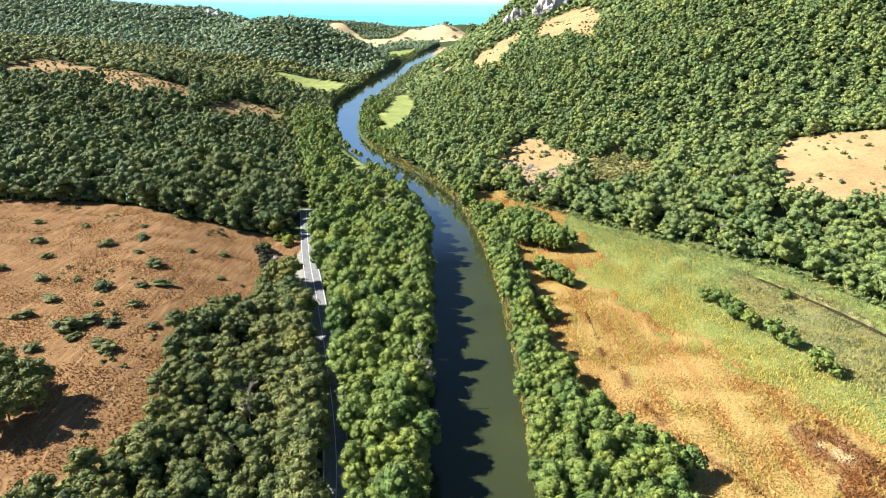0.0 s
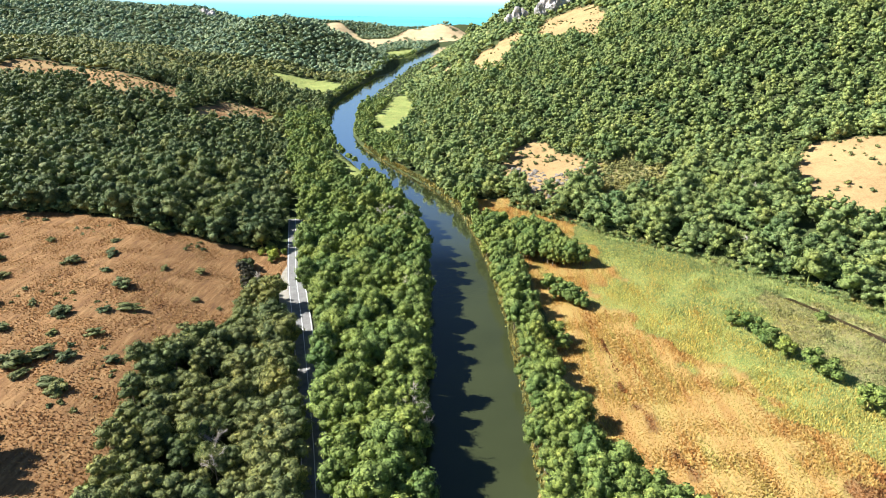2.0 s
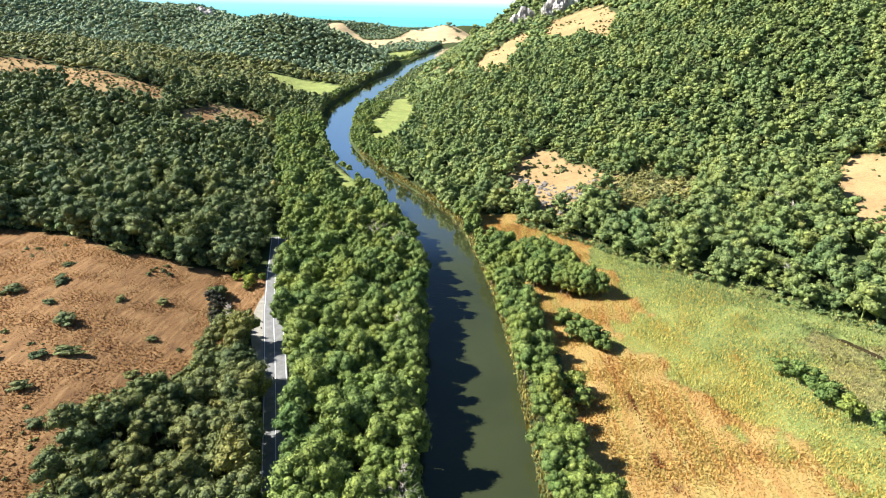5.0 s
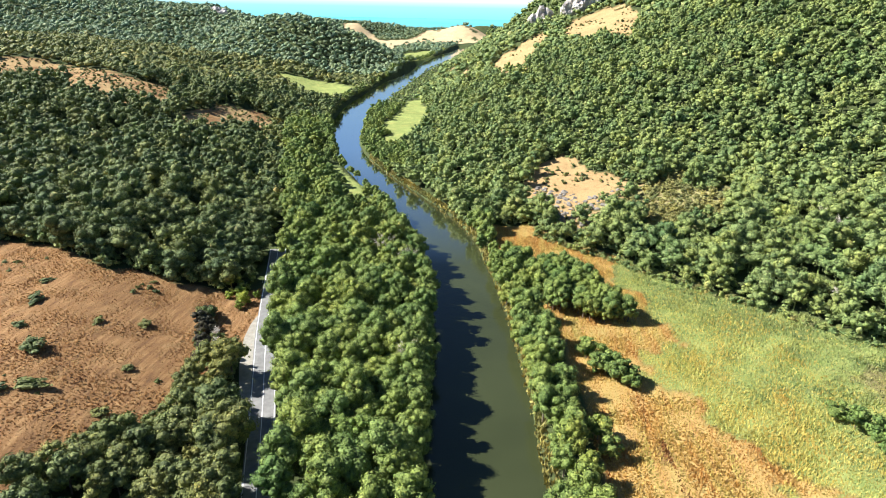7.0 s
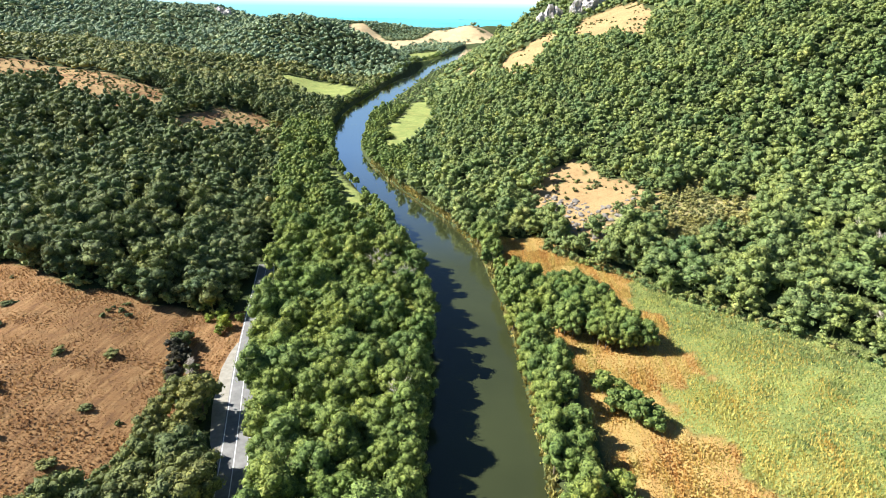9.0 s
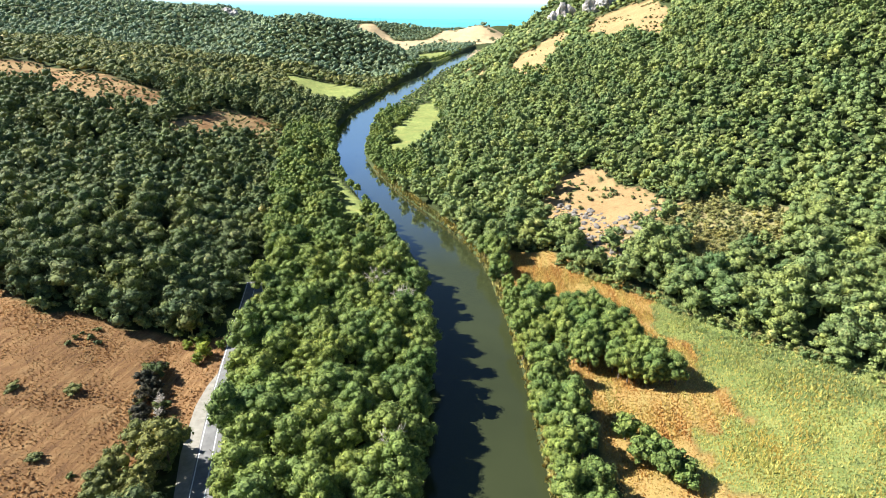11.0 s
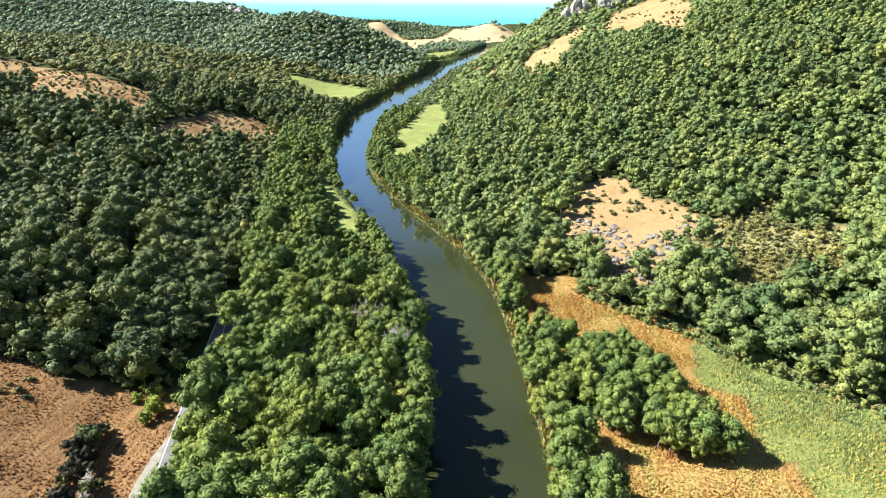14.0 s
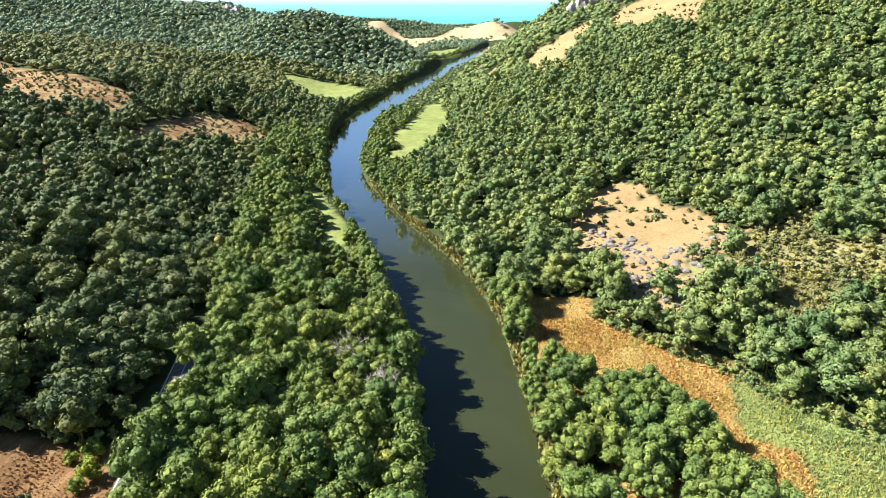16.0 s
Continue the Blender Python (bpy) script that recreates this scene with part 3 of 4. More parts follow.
def stem_and_crown(seed, tall, radius, lobes, leaves, leaf, core, flat=0.8, solid=0.80):
    v, f = crown_mesh(seed, lobes, leaves, leaf, core, flat, solid)
    v = v * radius
    v[:, 2] += tall - radius * flat
    sides = 4
    a = np.arange(sides) * 2 * math.pi / sides
    r0, r1, top = 0.03 * tall, 0.02 * tall, tall - radius * flat * 0.8
    t = np.concatenate([np.stack([r0 * np.cos(a), r0 * np.sin(a), 0 * a - 0.5], 1), np.stack([r1 * np.cos(a), r1 * np.sin(a), 0 * a + top], 1)])
    q = np.array([[k, (k + 1) % sides, sides + (k + 1) % sides] for k in range(sides)] + [[k, sides + (k + 1) % sides, sides + k] for k in range(sides)])
    return np.concatenate([v, t]), np.concatenate([f, q + len(v)])


# strip of tall trees between road and river
x, y = scatter(-178, 30, 92, 604, 6.0, 11)
strip_w = (x < LEFT_BANK(y) - 0.5) & (x > ROAD(y) + np.interp(y, [278, 330, 420], [4.2, 3.6, 2.0])) & ~open_ground(x, y, 0.2)
near = strip_w & (y < 262)
protos = [tree_thing("riverside_tree", 100 + k, 13.6, 4.7, LEAF_RIVER, 1500, "tall lush green broadleaf tree in the riverside wood", "tree", "riverside trees", 18, 0.078, 0.95) for k in range(5)]
near &= rng.random(len(x)) > 0.06
place_things(protos, x[near], y[near], 12, lo=0.64, hi=1.22)
retire(protos)
far = strip_w & ~near
by_water = far & (y > 345) & (y < 530) & (x > LEFT_BANK(y) - 24)
far &= ~by_water
edge_y = np.arange(96.0, 560.0, 4.6) + rng.random(101) * 2.0
edge_x = LEFT_BANK(edge_y) - 1.2 - 1.5 * rng.random(101)
keep = (edge_y < 398) | (edge_y > 510)
edge_x, edge_y = edge_x[keep], edge_y[keep]
woods("bank_edge_wood", edge_x, edge_y, 23, [stem_and_crown(170 + k, 9.8, 3.9, 11, 700, 0.1, ICO1, 1.1) for k in range(5)], LEAF_RIVER, 0.7, 1.2, "leafy trees leaning over the water's edge", sink=0.3)
strip_protos = [stem_and_crown(150 + k, 13.4, 4.7, 14, 950, 0.09, ICO1, 0.9) for k in range(6)]
strip_far = [stem_and_crown(160 + k, 13.4, 4.7, 9, 300, 0.14, ICO1, 0.9) for k in range(6)]
for m, kinds in ((far & (y < 400), strip_protos), (far & (y >= 400), strip_far)):
    woods("riverside_wood", x[m], y[m], 13, kinds, LEAF_RIVER, 0.78, 1.18, "dense lush green broadleaf wood along the river", sink=0.3)

woods("riverside_wood", x[by_water], y[by_water], 14, strip_protos, LEAF_RIVER, 0.45, 0.72, "lower green trees by the water's edge", sink=0.3)

edge_y = np.arange(256.0, 290.0, 4.2) + rng.random(9) * 1.5
woods("riverside_wood", ROAD(edge_y) + 4.6 + rng.random(9), edge_y, 15, strip_protos, LEAF_RIVER, 0.85, 1.15, "tall green trees leaning over the road", sink=0.3)

# row on the right bank, spreading into the field's corner
x, y = scatter(-20, 80, 92, 372, 4.9, 14)
CORNER = [(12, 334), (24, 325), (35, 322), (45, 311), (53, 297), (56, 279), (47, 276), (38, 281), (28, 285), (16, 300)]
corner = inside(x, y, CORNER)
row = ((x > RIGHT_BANK(y) + 0.2) & (x < FIELD_FRONT(y) - 2.0) & (y < 372)) & ~corner
row &= x < HILL_FOOT(y) + 4
protos = [tree_thing("bank_tree", 200 + k, 10.4, 4.1, LEAF_RIVER, 1000, "bushy green tree on the river bank", "tree", "trees on the river bank", 14, 0.088, 1.1) for k in range(5)]
place_things(protos, x[row], y[row], 15, lo=0.62, hi=1.15)
x, y = scatter(0, 80, 270, 340, 4.6, 48)
corner = inside(x, y, CORNER)
place_things(protos, x[corner], y[corner], 49, lo=0.65, hi=1.05)
retire(protos)

# dark oaks between road and dry field
x, y = scatter(-140, 0, 70, 240, 5.6, 16)
oaks = (x < ROAD(y) - 4.4) & ~open_ground(x, y) & (y < 236) & VIEW(x, y)
protos = [tree_thing("oak_tree", 300 + k, 9.5, 4.1, LEAF_OAK, 900, "dark green oak in the roadside thicket", "tree", "roadside oaks", 12, 0.09, 0.78) for k in range(5)]
tall_by_road = oaks & (x > ROAD(y) - 12)
place_things(protos, x[oaks & ~tall_by_road], y[oaks & ~tall_by_road], 17, lo=0.7, hi=1.15)
place_things(protos, x[tall_by_road], y[tall_by_road], 18, lo=1.15, hi=1.5)
retire(protos)

# tall dark oaks standing at the near edge of the dry field
protos = [tree_thing("field_oak", 360 + k, 11.0, 4.6, LEAF_OAK, 1000, "tall dark oak at the edge of the dry field", "tree", "oaks at the dry field", 12, 0.09, 0.8) for k in range(2)]
for k, (px, py, s) in enumerate(((-126, 139, 1.1), (-121, 133, 1.15), (-115, 127, 1.0), (-129, 131, 1.1), (-112, 121, 1.0), (-134, 143, 1.0), (-120, 122, 1.1), (-113, 134, 1.1), (-109, 127, 1.0), (-117, 117, 1.1))):
    c = copy_thing(protos[k % 2], pose(px, py, float(height(px, py)) - 0.3, 0, 0, 83 * k))
    c.scale = (s, s, s)
retire(protos)

# dead and leafy shrubs where field and road meet
g = np.random.default_rng(51)
protos = [tree_thing("thicket_shrub", 340 + k, 4.2, 2.6, LEAF_DEAD if k else LEAF_OAK, 520, "tangled dusty shrub by the pull-off", "shrub", "thicket by the pull-off", 8, 0.13, 0.8) for k in range(3)]
for k in range(34):
    u = g.random()
    px, py = -98 + 13 * u + 6 * g.random() ** 2, 271 - 32 * u + 5 * (g.random() - 0.5)
    if px < float(ROAD(py)) - 10:
        c = copy_thing(protos[k % 3], pose(px, py, float(height(px, py)) - 0.2, 0, 0, 61 * k))
        c.scale = (0.55 + 0.65 * g.random(),) * 3
retire(protos)
protos = [tree_thing("leafy_shrub", 350 + k, 4.6, 3.0, LEAF_BRIGHT, 700, "bright green leafy shrub beside the road", "shrub", "leafy shrubs by the road", 9, 0.11, 0.8) for k in range(2)]
for k, (px, py, s) in enumerate(((-85.5, 279, 1.0), (-89, 285, 0.9), (-86, 275, 0.75), (-93, 283, 0.6), (-82.5, 284, 0.6))):
    c = copy_thing(protos[k % 2], pose(px, py, float(height(px, py)) - 0.2, 0, 0, 77 * k))
    c.scale = (s, s, s)
retire(protos)

# woods on the hills, coarser with distance
hill_fine = [stem_and_crown(400 + k, 8.8, 4.5, 8, 640, 0.095, ICO1, 0.85) for k in range(6)]
hill_mid = [stem_and_crown(420 + k, 8.8, 4.5, 6, 130, 0.16, ICO1, 0.85) for k in range(6)]


def far_crown(seed):
    """A small uneven crown for trees that are only seen far off."""
    g = np.random.default_rng(seed)
    v, f = ICO1
    lump = lambda r, c: v * (1 + 0.7 * (g.random((len(v), 1)) - 0.5)) * np.array([r, r, r * 0.8]) + c
    turn = g.random() * 6.283
    v = np.concatenate([lump(3.1, (1.5 * math.cos(turn), 1.5 * math.sin(turn), 4.9)), lump(2.8, (-1.7 * math.cos(turn), -1.7 * math.sin(turn), 4.1))])
    f = np.concatenate([f, f + len(ICO1[0])])
    n = 10
    d = g.normal(size=(n, 3))
    d[:, 2] = np.abs(d[:, 2])
    d /= np.linalg.norm(d, axis=1)[:, None]
    p = d * np.array([4.4, 4.4, 3.5]) * (0.7 + 0.45 * g.random((n, 1))) + (0, 0, 4.7)
    t = np.cross(d, g.normal(size=(n, 3)))
    t /= np.linalg.norm(t, axis=1)[:, None]
    b = np.cross(d + 0.5 * g.normal(size=(n, 3)), t)
    b /= np.linalg.norm(b, axis=1)[:, None]
    tri = np.stack([p - 0.95 * t - 0.65 * b, p + 0.95 * t - 0.65 * b, p + 1.2 * b], 1).reshape(-1, 3)
    return np.concatenate([v, tri]), np.concatenate([f, np.arange(n * 3).reshape(-1, 3) + len(v)])


hill_far = [far_crown(440 + k) for k in range(6)]
xa, ya = scatter(-300, 300, 180, 460, 6.5, 18)
xb, yb = scatter(-520, 520, 180, 760, 7.3, 30)
fine_at = lambda x, y: np.hypot(x, y - 175) + 110 * (value_noise(x, y, 60, 73) - 0.5) < 235
na, nb = fine_at(xa, ya), ~fine_at(xb, yb)
x, y = np.concatenate([xa[na], xb[nb]]), np.concatenate([ya[na], yb[nb]])
side = np.where(x > RIGHT_BANK(y), 1, -1)
ok = ~open_ground(x, y, 1.0) & VIEW(x, y)
ok &= ~((x < LEFT_BANK(y)) & (x > ROAD(y)) & (y < 600)) & ~((x < ROAD(y)) & (y < 236)) & ~((x > RIGHT_BANK(y)) & (y < 372) & (x < HILL_FOOT(y) + 1))
dist = np.hypot(x, y - 175) + 110 * (value_noise(x, y, 60, 73) - 0.5)
low = (x > RIGHT_BANK(y)) & (x < RIGHT_BANK(y) + 30) & (y > 480)
ok &= rng.random(len(x)) > 0.03
close = ok & (dist < 235) & ~low
midd = ok & (dist >= 235) & (np.hypot(x, y - 120) < 640) & ~low
bx, by = scatter(-130, 40, 470, 770, 5.2, 29)
in_low = (bx > RIGHT_BANK(by) + 0.5) & (bx < RIGHT_BANK(by) + 30) & (by > 480) & ~open_ground(bx, by, 0.5) & (np.hypot(bx, by - 120) < 640)
woods("bank_scrub", bx[in_low], by[in_low], 24, hill_mid, LEAF_RIVER, 0.5, 0.95, "low green scrub along the far river bank", sink=1.2)
for nm, m, lab in (("east", x > RIGHT_BANK(y), "green oak wood on the sunny hillside"), ("west", x < LEFT_BANK(y), "oak wood on the shaded hills, leaf colour darkened as painted shade")):
    mat = LEAF_HILL if nm == "east" else LEAF_OAK_SHADED
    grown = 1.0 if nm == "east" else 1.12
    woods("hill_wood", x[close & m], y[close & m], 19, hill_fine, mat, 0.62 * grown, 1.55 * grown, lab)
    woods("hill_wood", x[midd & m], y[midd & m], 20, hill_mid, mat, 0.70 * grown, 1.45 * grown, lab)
sx, sy = scatter(60, 130, 350, 428, 3.4, 75)
m = inside(sx, sy, SPARSE) & ~covers(sx, sy)[6]
woods("slope_scrub", sx[m], sy[m], 76, [stem_and_crown(470 + k, 3.0, 2.0, 4, 110, 0.17, ICO1) for k in range(4)], LEAF_DRY, 0.5, 1.4, "yellowing scrub beside the stony clearing")
x, y = scatter(-330, 300, 96, 490, 3.8, 26)
d = covers(x, y)
inner_open = d[0] | d[1] | d[2] | d[4] | d[5] | d[6]
edge = np.zeros(len(x), bool)
for ox, oy in ((0, -5), (5, 0), (-5, 0), (0, 5), (0, -10), (10, 0), (-10, 0), (0, 10)):
    e = covers(x + ox, y + oy)
    edge |= e[0] | e[1] | e[2] | e[4] | e[6]
edge &= ~inner_open & ~open_ground(x, y, 0.5) & VIEW(x, y) & ((x > HILL_FOOT(y)) | (x < ROAD(y) - 8))
woods("wood_edge", x[edge], y[edge], 27, [stem_and_crown(460 + k, 3.6, 2.2, 3, 56, 0.34, ICO1) for k in range(4)], LEAF_HILL, 0.6, 1.6, "low bushes along the edge of the woods")
xa, ya = scatter(-1400, 760, 420, 1010, 8.6, 21)
xb, yb = scatter(-1400, 760, 1010, 2230, 10.5, 28)
x, y = np.concatenate([xa, xb]), np.concatenate([ya, yb])
ok = ~open_ground(x, y, 1.0) & (np.hypot(x, y - 120) >= 640) & VIEW(x, y) & (height(x, y) > 1.0) & ~((x > 200) & (y > 1150)) & (y - 0.5 * np.abs(x + 300) < 2150)
low = (x > RIGHT_BANK(y)) & (x < RIGHT_BANK(y) + 34) & (y < 1700)
woods("bank_scrub", x[ok & low], y[ok & low], 25, hill_far, LEAF_HILL, 0.30, 0.6, "low green scrub along the far river bank")
ok &= ~low
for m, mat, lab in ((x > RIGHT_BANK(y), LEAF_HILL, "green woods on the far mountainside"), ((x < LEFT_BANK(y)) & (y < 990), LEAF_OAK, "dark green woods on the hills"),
                    ((x < LEFT_BANK(y)) & (y >= 990), LEAF_HAZED, "grey-green woods on the far coastal hills, haze painted into their colour")):
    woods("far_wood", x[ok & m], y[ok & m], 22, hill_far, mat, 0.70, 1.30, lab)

# low bushes and tall grass along the foot of the hill
g = np.random.default_rng(91)
fy = np.concatenate([np.arange(215.0, 300, 1.1), np.arange(300.0, 366, 0.8)])
fy = np.repeat(fy, 2) + g.random(2 * len(fy))
fx = HILL_FOOT(fy) - 2.0 + 6.0 * g.random(len(fy))
foot_bush = [stem_and_crown(474 + k, 2.4, 1.7, 4, 110, 0.17, ICO1) for k in range(4)]
pick = g.random(len(fy)) < 0.55
woods("foot_scrub", fx[pick], fy[pick], 92, foot_bush, LEAF_HILL, 0.5, 1.5, "low green bushes along the foot of the hill")
woods("foot_scrub", fx[~pick], fy[~pick], 93, foot_bush, LEAF_DRY, 0.4, 1.1, "yellowing scrub along the foot of the hill")

# tall trees lining the far reach of the left bank
g = np.random.default_rng(81)
by = np.concatenate([np.arange(585.0, 1000, 4.2), np.arange(1000.0, 1560, 6.0)])
by = np.concatenate([by, by + 2.0])
by = by[g.random(len(by)) > 0.25]
bx = LEFT_BANK(by) - 1.5 - 7.5 * g.random(len(by))
woods("bank_line_wood", bx, by, 82, hill_mid, LEAF_RIVER, 0.5, 1.1, "tall trees lining the far river bank", sink=0.4)

# the same woods behind the start of the way
x, y = scatter(-150, 60, -70, 92, 6.2, 61)
left_strip = (x < LEFT_BANK(y) - 1) & (x > ROAD(y) + 5.4)
woods("riverside_wood", x[left_strip], y[left_strip], 62, hill_far, LEAF_RIVER, 1.1, 1.6, "dense lush green broadleaf wood along the river")
bank_row = (x > RIGHT_BANK(y) + 0.5) & (x < FIELD_FRONT(y))
woods("bank_wood", x[bank_row], y[bank_row], 63, hill_far, LEAF_RIVER, 0.8, 1.2, "bushy green trees on the river bank")
oak_side = (x < ROAD(y) - 5.4) & ~covers(x, y)[0] & ~VIEW(x, y)
woods("oak_wood", x[oak_side], y[oak_side], 64, hill_far, LEAF_OAK, 0.7, 1.2, "dark green oak wood beside the road")

# low scrub in the hill clearings
x, y = scatter(-520, 320, 290, 930, 5.5, 65)
d = covers(x, y)
rnd = np.random.default_rng(67).random(len(x))
m = d[0] & (y > 400) & (value_noise(x, y, 16, 66) + 0.5 * rnd > 0.58)
m |= d[6] & (value_noise(x, y, 16, 66) + 0.5 * rnd > np.where((x < 110) & (y < 500), 0.60, 0.93))
woods("clearing_scrub", x[m], y[m], 68, [stem_and_crown(480 + k, 1.8, 1.5, 2, 26, 0.42, ICO1, 0.7) for k in range(4)], LEAF_BUSH, 0.4, 1.5, "low scrub dotted over the dry clearings")

x, y = scatter(-250, -80, 110, 290, 4.5, 69)
m = covers(x, y)[0] & (value_noise(x, y, 13, 70) + 0.4 * np.random.default_rng(71).random(len(x)) > 1.04)
woods("field_scrub", x[m], y[m], 72, [stem_and_crown(490 + k, 0.9, 1.1, 4, 60, 0.32, ICO1, 0.5) for k in range(4)], LEAF_BUSH, 0.5, 1.5, "low grey-green scrub dotted over the dry field")

# shrubs in the dry field and bushes on the right
SHRUBS = [(-129, 171, 3.2), (-124, 175, 2.6), (-116, 175, 2.2), (-126, 225, 2.6), (-115, 209, 2.2), (-121, 205, 1.8), (-133, 201, 2.6), (-146, 189, 2.0), (-184, 240, 2.4), (-155, 242, 2.4),
          (-144, 252, 2.0), (-91, 198, 2.6), (-116, 190, 1.8), (-123, 165, 1.6), (-109, 160, 2.4), (-131, 157, 2.0), (-147, 176, 2.0), (-84, 146, 2.6), (-108, 251, 1.6), (-112, 162, 2.0),
          (-95, 205, 1.8), (-170, 225, 1.8), (-160, 205, 2.0), (-138, 236, 1.5), (-100, 226, 1.3), (-120, 246, 1.3), (-176, 262, 1.6), (-198, 262, 1.8), (-150, 266, 1.3), (-128, 188, 1.4), (-104, 178, 1.6), (-180, 210, 2.0)]
protos = [tree_thing("shrub", 500 + k, 2.1, 2.0, LEAF_BUSH, 240, "low grey-green shrub in dry grass", "shrub", "shrubs in the dry field", 6, 0.2, 0.6) for k in range(3)]
for k, (sx, sy, s) in enumerate(SHRUBS):
    c = copy_thing(protos[k % 3], pose(sx, sy, float(height(sx, sy)) - 0.15, 0, 0, 47 * k))
    c.scale = (s * (0.9 + 0.4 * (k % 3 == 1)), s * 0.75, s * 0.48)
retire(protos)
BUSHES = [(36, 254, 1.2), (40, 249, 1.15), (45, 242, 1.2), (38, 246, 1.0), (42, 245, 1.25), (47, 239, 0.9), (33, 214, 1.2), (35, 207, 1.0), (28, 190, 1.0), (45, 138, 1.6), (50, 133, 1.5), (55, 130, 1.5), (59, 126, 1.4), (48, 128, 1.4), (101, 229, 0.9), (104, 225, 1.1), (106, 219, 1.15), (108, 213, 1.2), (110, 207, 1.1), (115, 200, 1.2), (118, 194, 1.1), (121, 179, 1.3), (124, 174, 0.8), (136, 233, 0.7), (236, 338, 0.7), (232, 335, 0.5)]
protos = [tree_thing("field_bush", 520 + k, 6.0, 3.6, LEAF_RIVER, 700, "round leafy bush standing in the field", "bush", "bushes in the field", 9, 0.16, 0.8) for k in range(3)]
for k, (sx, sy, s) in enumerate(BUSHES):
    c = copy_thing(protos[k % 3], pose(sx, sy, float(height(sx, sy)) - 0.2, 0, 0, 71 * k))
    c.scale = (s, s, s)
retire(protos)

# ---- road ----
ry = np.arange(-60, 334, 4.0)


def ribbon(offset0, offset1, z, y=ry):
    """A strip that follows the road between two offsets from its middle."""
    slope = np.gradient(ROAD(y), y)
    nx, ny = 1 / np.sqrt(1 + slope ** 2), -slope / np.sqrt(1 + slope ** 2)
    v = np.stack([np.stack([ROAD(y) + nx * o, y + ny * o, np.full(len(y), z)], 1) for o in (offset0, offset1)], 1)
    return v.reshape(-1, 3), grid_faces(len(y), 2)[:, ::-1]


v, f = ribbon(-3.6, 3.6, 3.30)
road = tagged(new("road", mesh_from("road", v, f, ASPHALT, True)), "two-lane grey asphalt road with white lines", "road", kind="structure")
for o in (-3.2, 0.0, 3.2):
    v, f = ribbon(o - 0.11, o + 0.11, 3.306)
    part("road_line", mesh_from("road_line", v, f, PAINT), road, "white painted road line")

# gravel pull-off beside the road
lay_y = np.arange(214.0, 271.0, 1.5)
lay_w = 4.4 * np.interp(lay_y, [214, 222, 236, 254, 264, 271], [0.0, 0.75, 1.0, 0.9, 0.5, 0.0]) + 0.05
inner = ROAD(lay_y) - 3.45
lay = np.stack([np.stack([inner - lay_w * k, lay_y, np.full(len(lay_y), 3.292 - 0.05 * k)], 1) for k in (1.0, 0.66, 0.33, 0.0)], 1)
tagged(new("pull_off", mesh_from("pull_off", lay.reshape(-1, 3), grid_faces(len(lay_y), 4)[:, ::-1], GRAVEL, True)), "pale gravel pull-off beside the road", "pull-off", kind="structure")


# roadside marker posts
def marker_post(px, py):
    root = tagged(new("marker_post"), "white roadside marker post with a dark band", "post", "roadside marker posts")
    for name, z0, z1, w, mat in (("post", -0.3, 1.05, 0.07, PAINT), ("band", 0.72, 0.92, 0.074, ASPHALT)):
        bm = bmesh.new()
        bmesh.ops.create_cone(bm, cap_ends=True, segments=8, radius1=w, radius2=w * 0.9, depth=z1 - z0, matrix=Matrix.Translation((0, 0, (z0 + z1) / 2)))
        me = bpy.data.meshes.new(name)
        bm.to_mesh(me)
        bm.free()
        me.materials.append(mat)
        part(name, me, root)
    root.location = (px, py, float(height(px, py)))


for py in (118, 150, 182, 214, 285, 297, 330):
    marker_post(float(ROAD(py)) - 4.3, py)


# rocks
def boulder(name, seed, size, mat, label, category, group, detail=3):
    bm = bmesh.new()
    bmesh.ops.create_icosphere(bm, subdivisions=detail, radius=1.0)
    for v in bm.verts:
        d = v.co.copy()
        k = 1 + 0.45 * noise.noise(d * 1.3 + Vector((seed, 0, 0))) + 0.22 * noise.noise(d * 3.1 + Vector((0, seed, 0)))
        v.co = Vector((round(d.x * k * 3.2) / 3.2 * 0.55 + d.x * k * 0.45, d.y * k, d.z * k)) * 1.0
        v.co = Vector((v.co.x * size[0], v.co.y * size[1], v.co.z * size[2]))
    me = bpy.data.meshes.new(name)
    bm.to_mesh(me)
    bm.free()
    me.materials.append(mat)
    return tagged(new(name, me), label, category, group)


g = np.random.default_rng(77)
for k, (cx, cy, sx, sz) in enumerate(((106, 956, 6, 10), (114, 958, 7, 15), (124, 960, 8, 17), (134, 960, 7, 14), (143, 962, 7, 12), (64, 968, 5, 8), (72, 970, 5, 11), (81, 970, 5, 9), (120, 950, 6, 8), (-540, 1357, 9, 9), (-525, 1352, 7, 8))):
    sx, sz = sx * 1.35, sz * 1.25
    b = boulder("crag", 3.1 * k, (sx, 10, sz), ROCK, "pale grey rock crag high on the slope", "rock", "crags")
    b.location, b.rotation_euler = (cx, cy, float(height(cx, cy)) + sz * 0.35), (0.1, 0.15 * (k % 3), 0.6 * k)
for k in range(760):
    cx, cy = 22 + 64 * g.random(), 362 + 66 * g.random() ** 1.4
    if inside(np.array([cx]), np.array([cy]), [(24, 412), (27, 430), (40, 424), (58, 404), (82, 412), (78, 398), (66, 394), (64, 368), (52, 364), (42, 366), (34, 388)])[0]:
        s = 0.4 + 1.5 * g.random() ** 2.2
        b = boulder("boulder", 1.7 * k, (s, s * 0.8, s * 0.6), STONE, "pale boulder on the stony clearing", "rock", "boulders on the clearing", 2)
        b.location, b.rotation_euler = (cx, cy, float(height(cx, cy)) + s * 0.15), (0, 0, g.random() * 6)


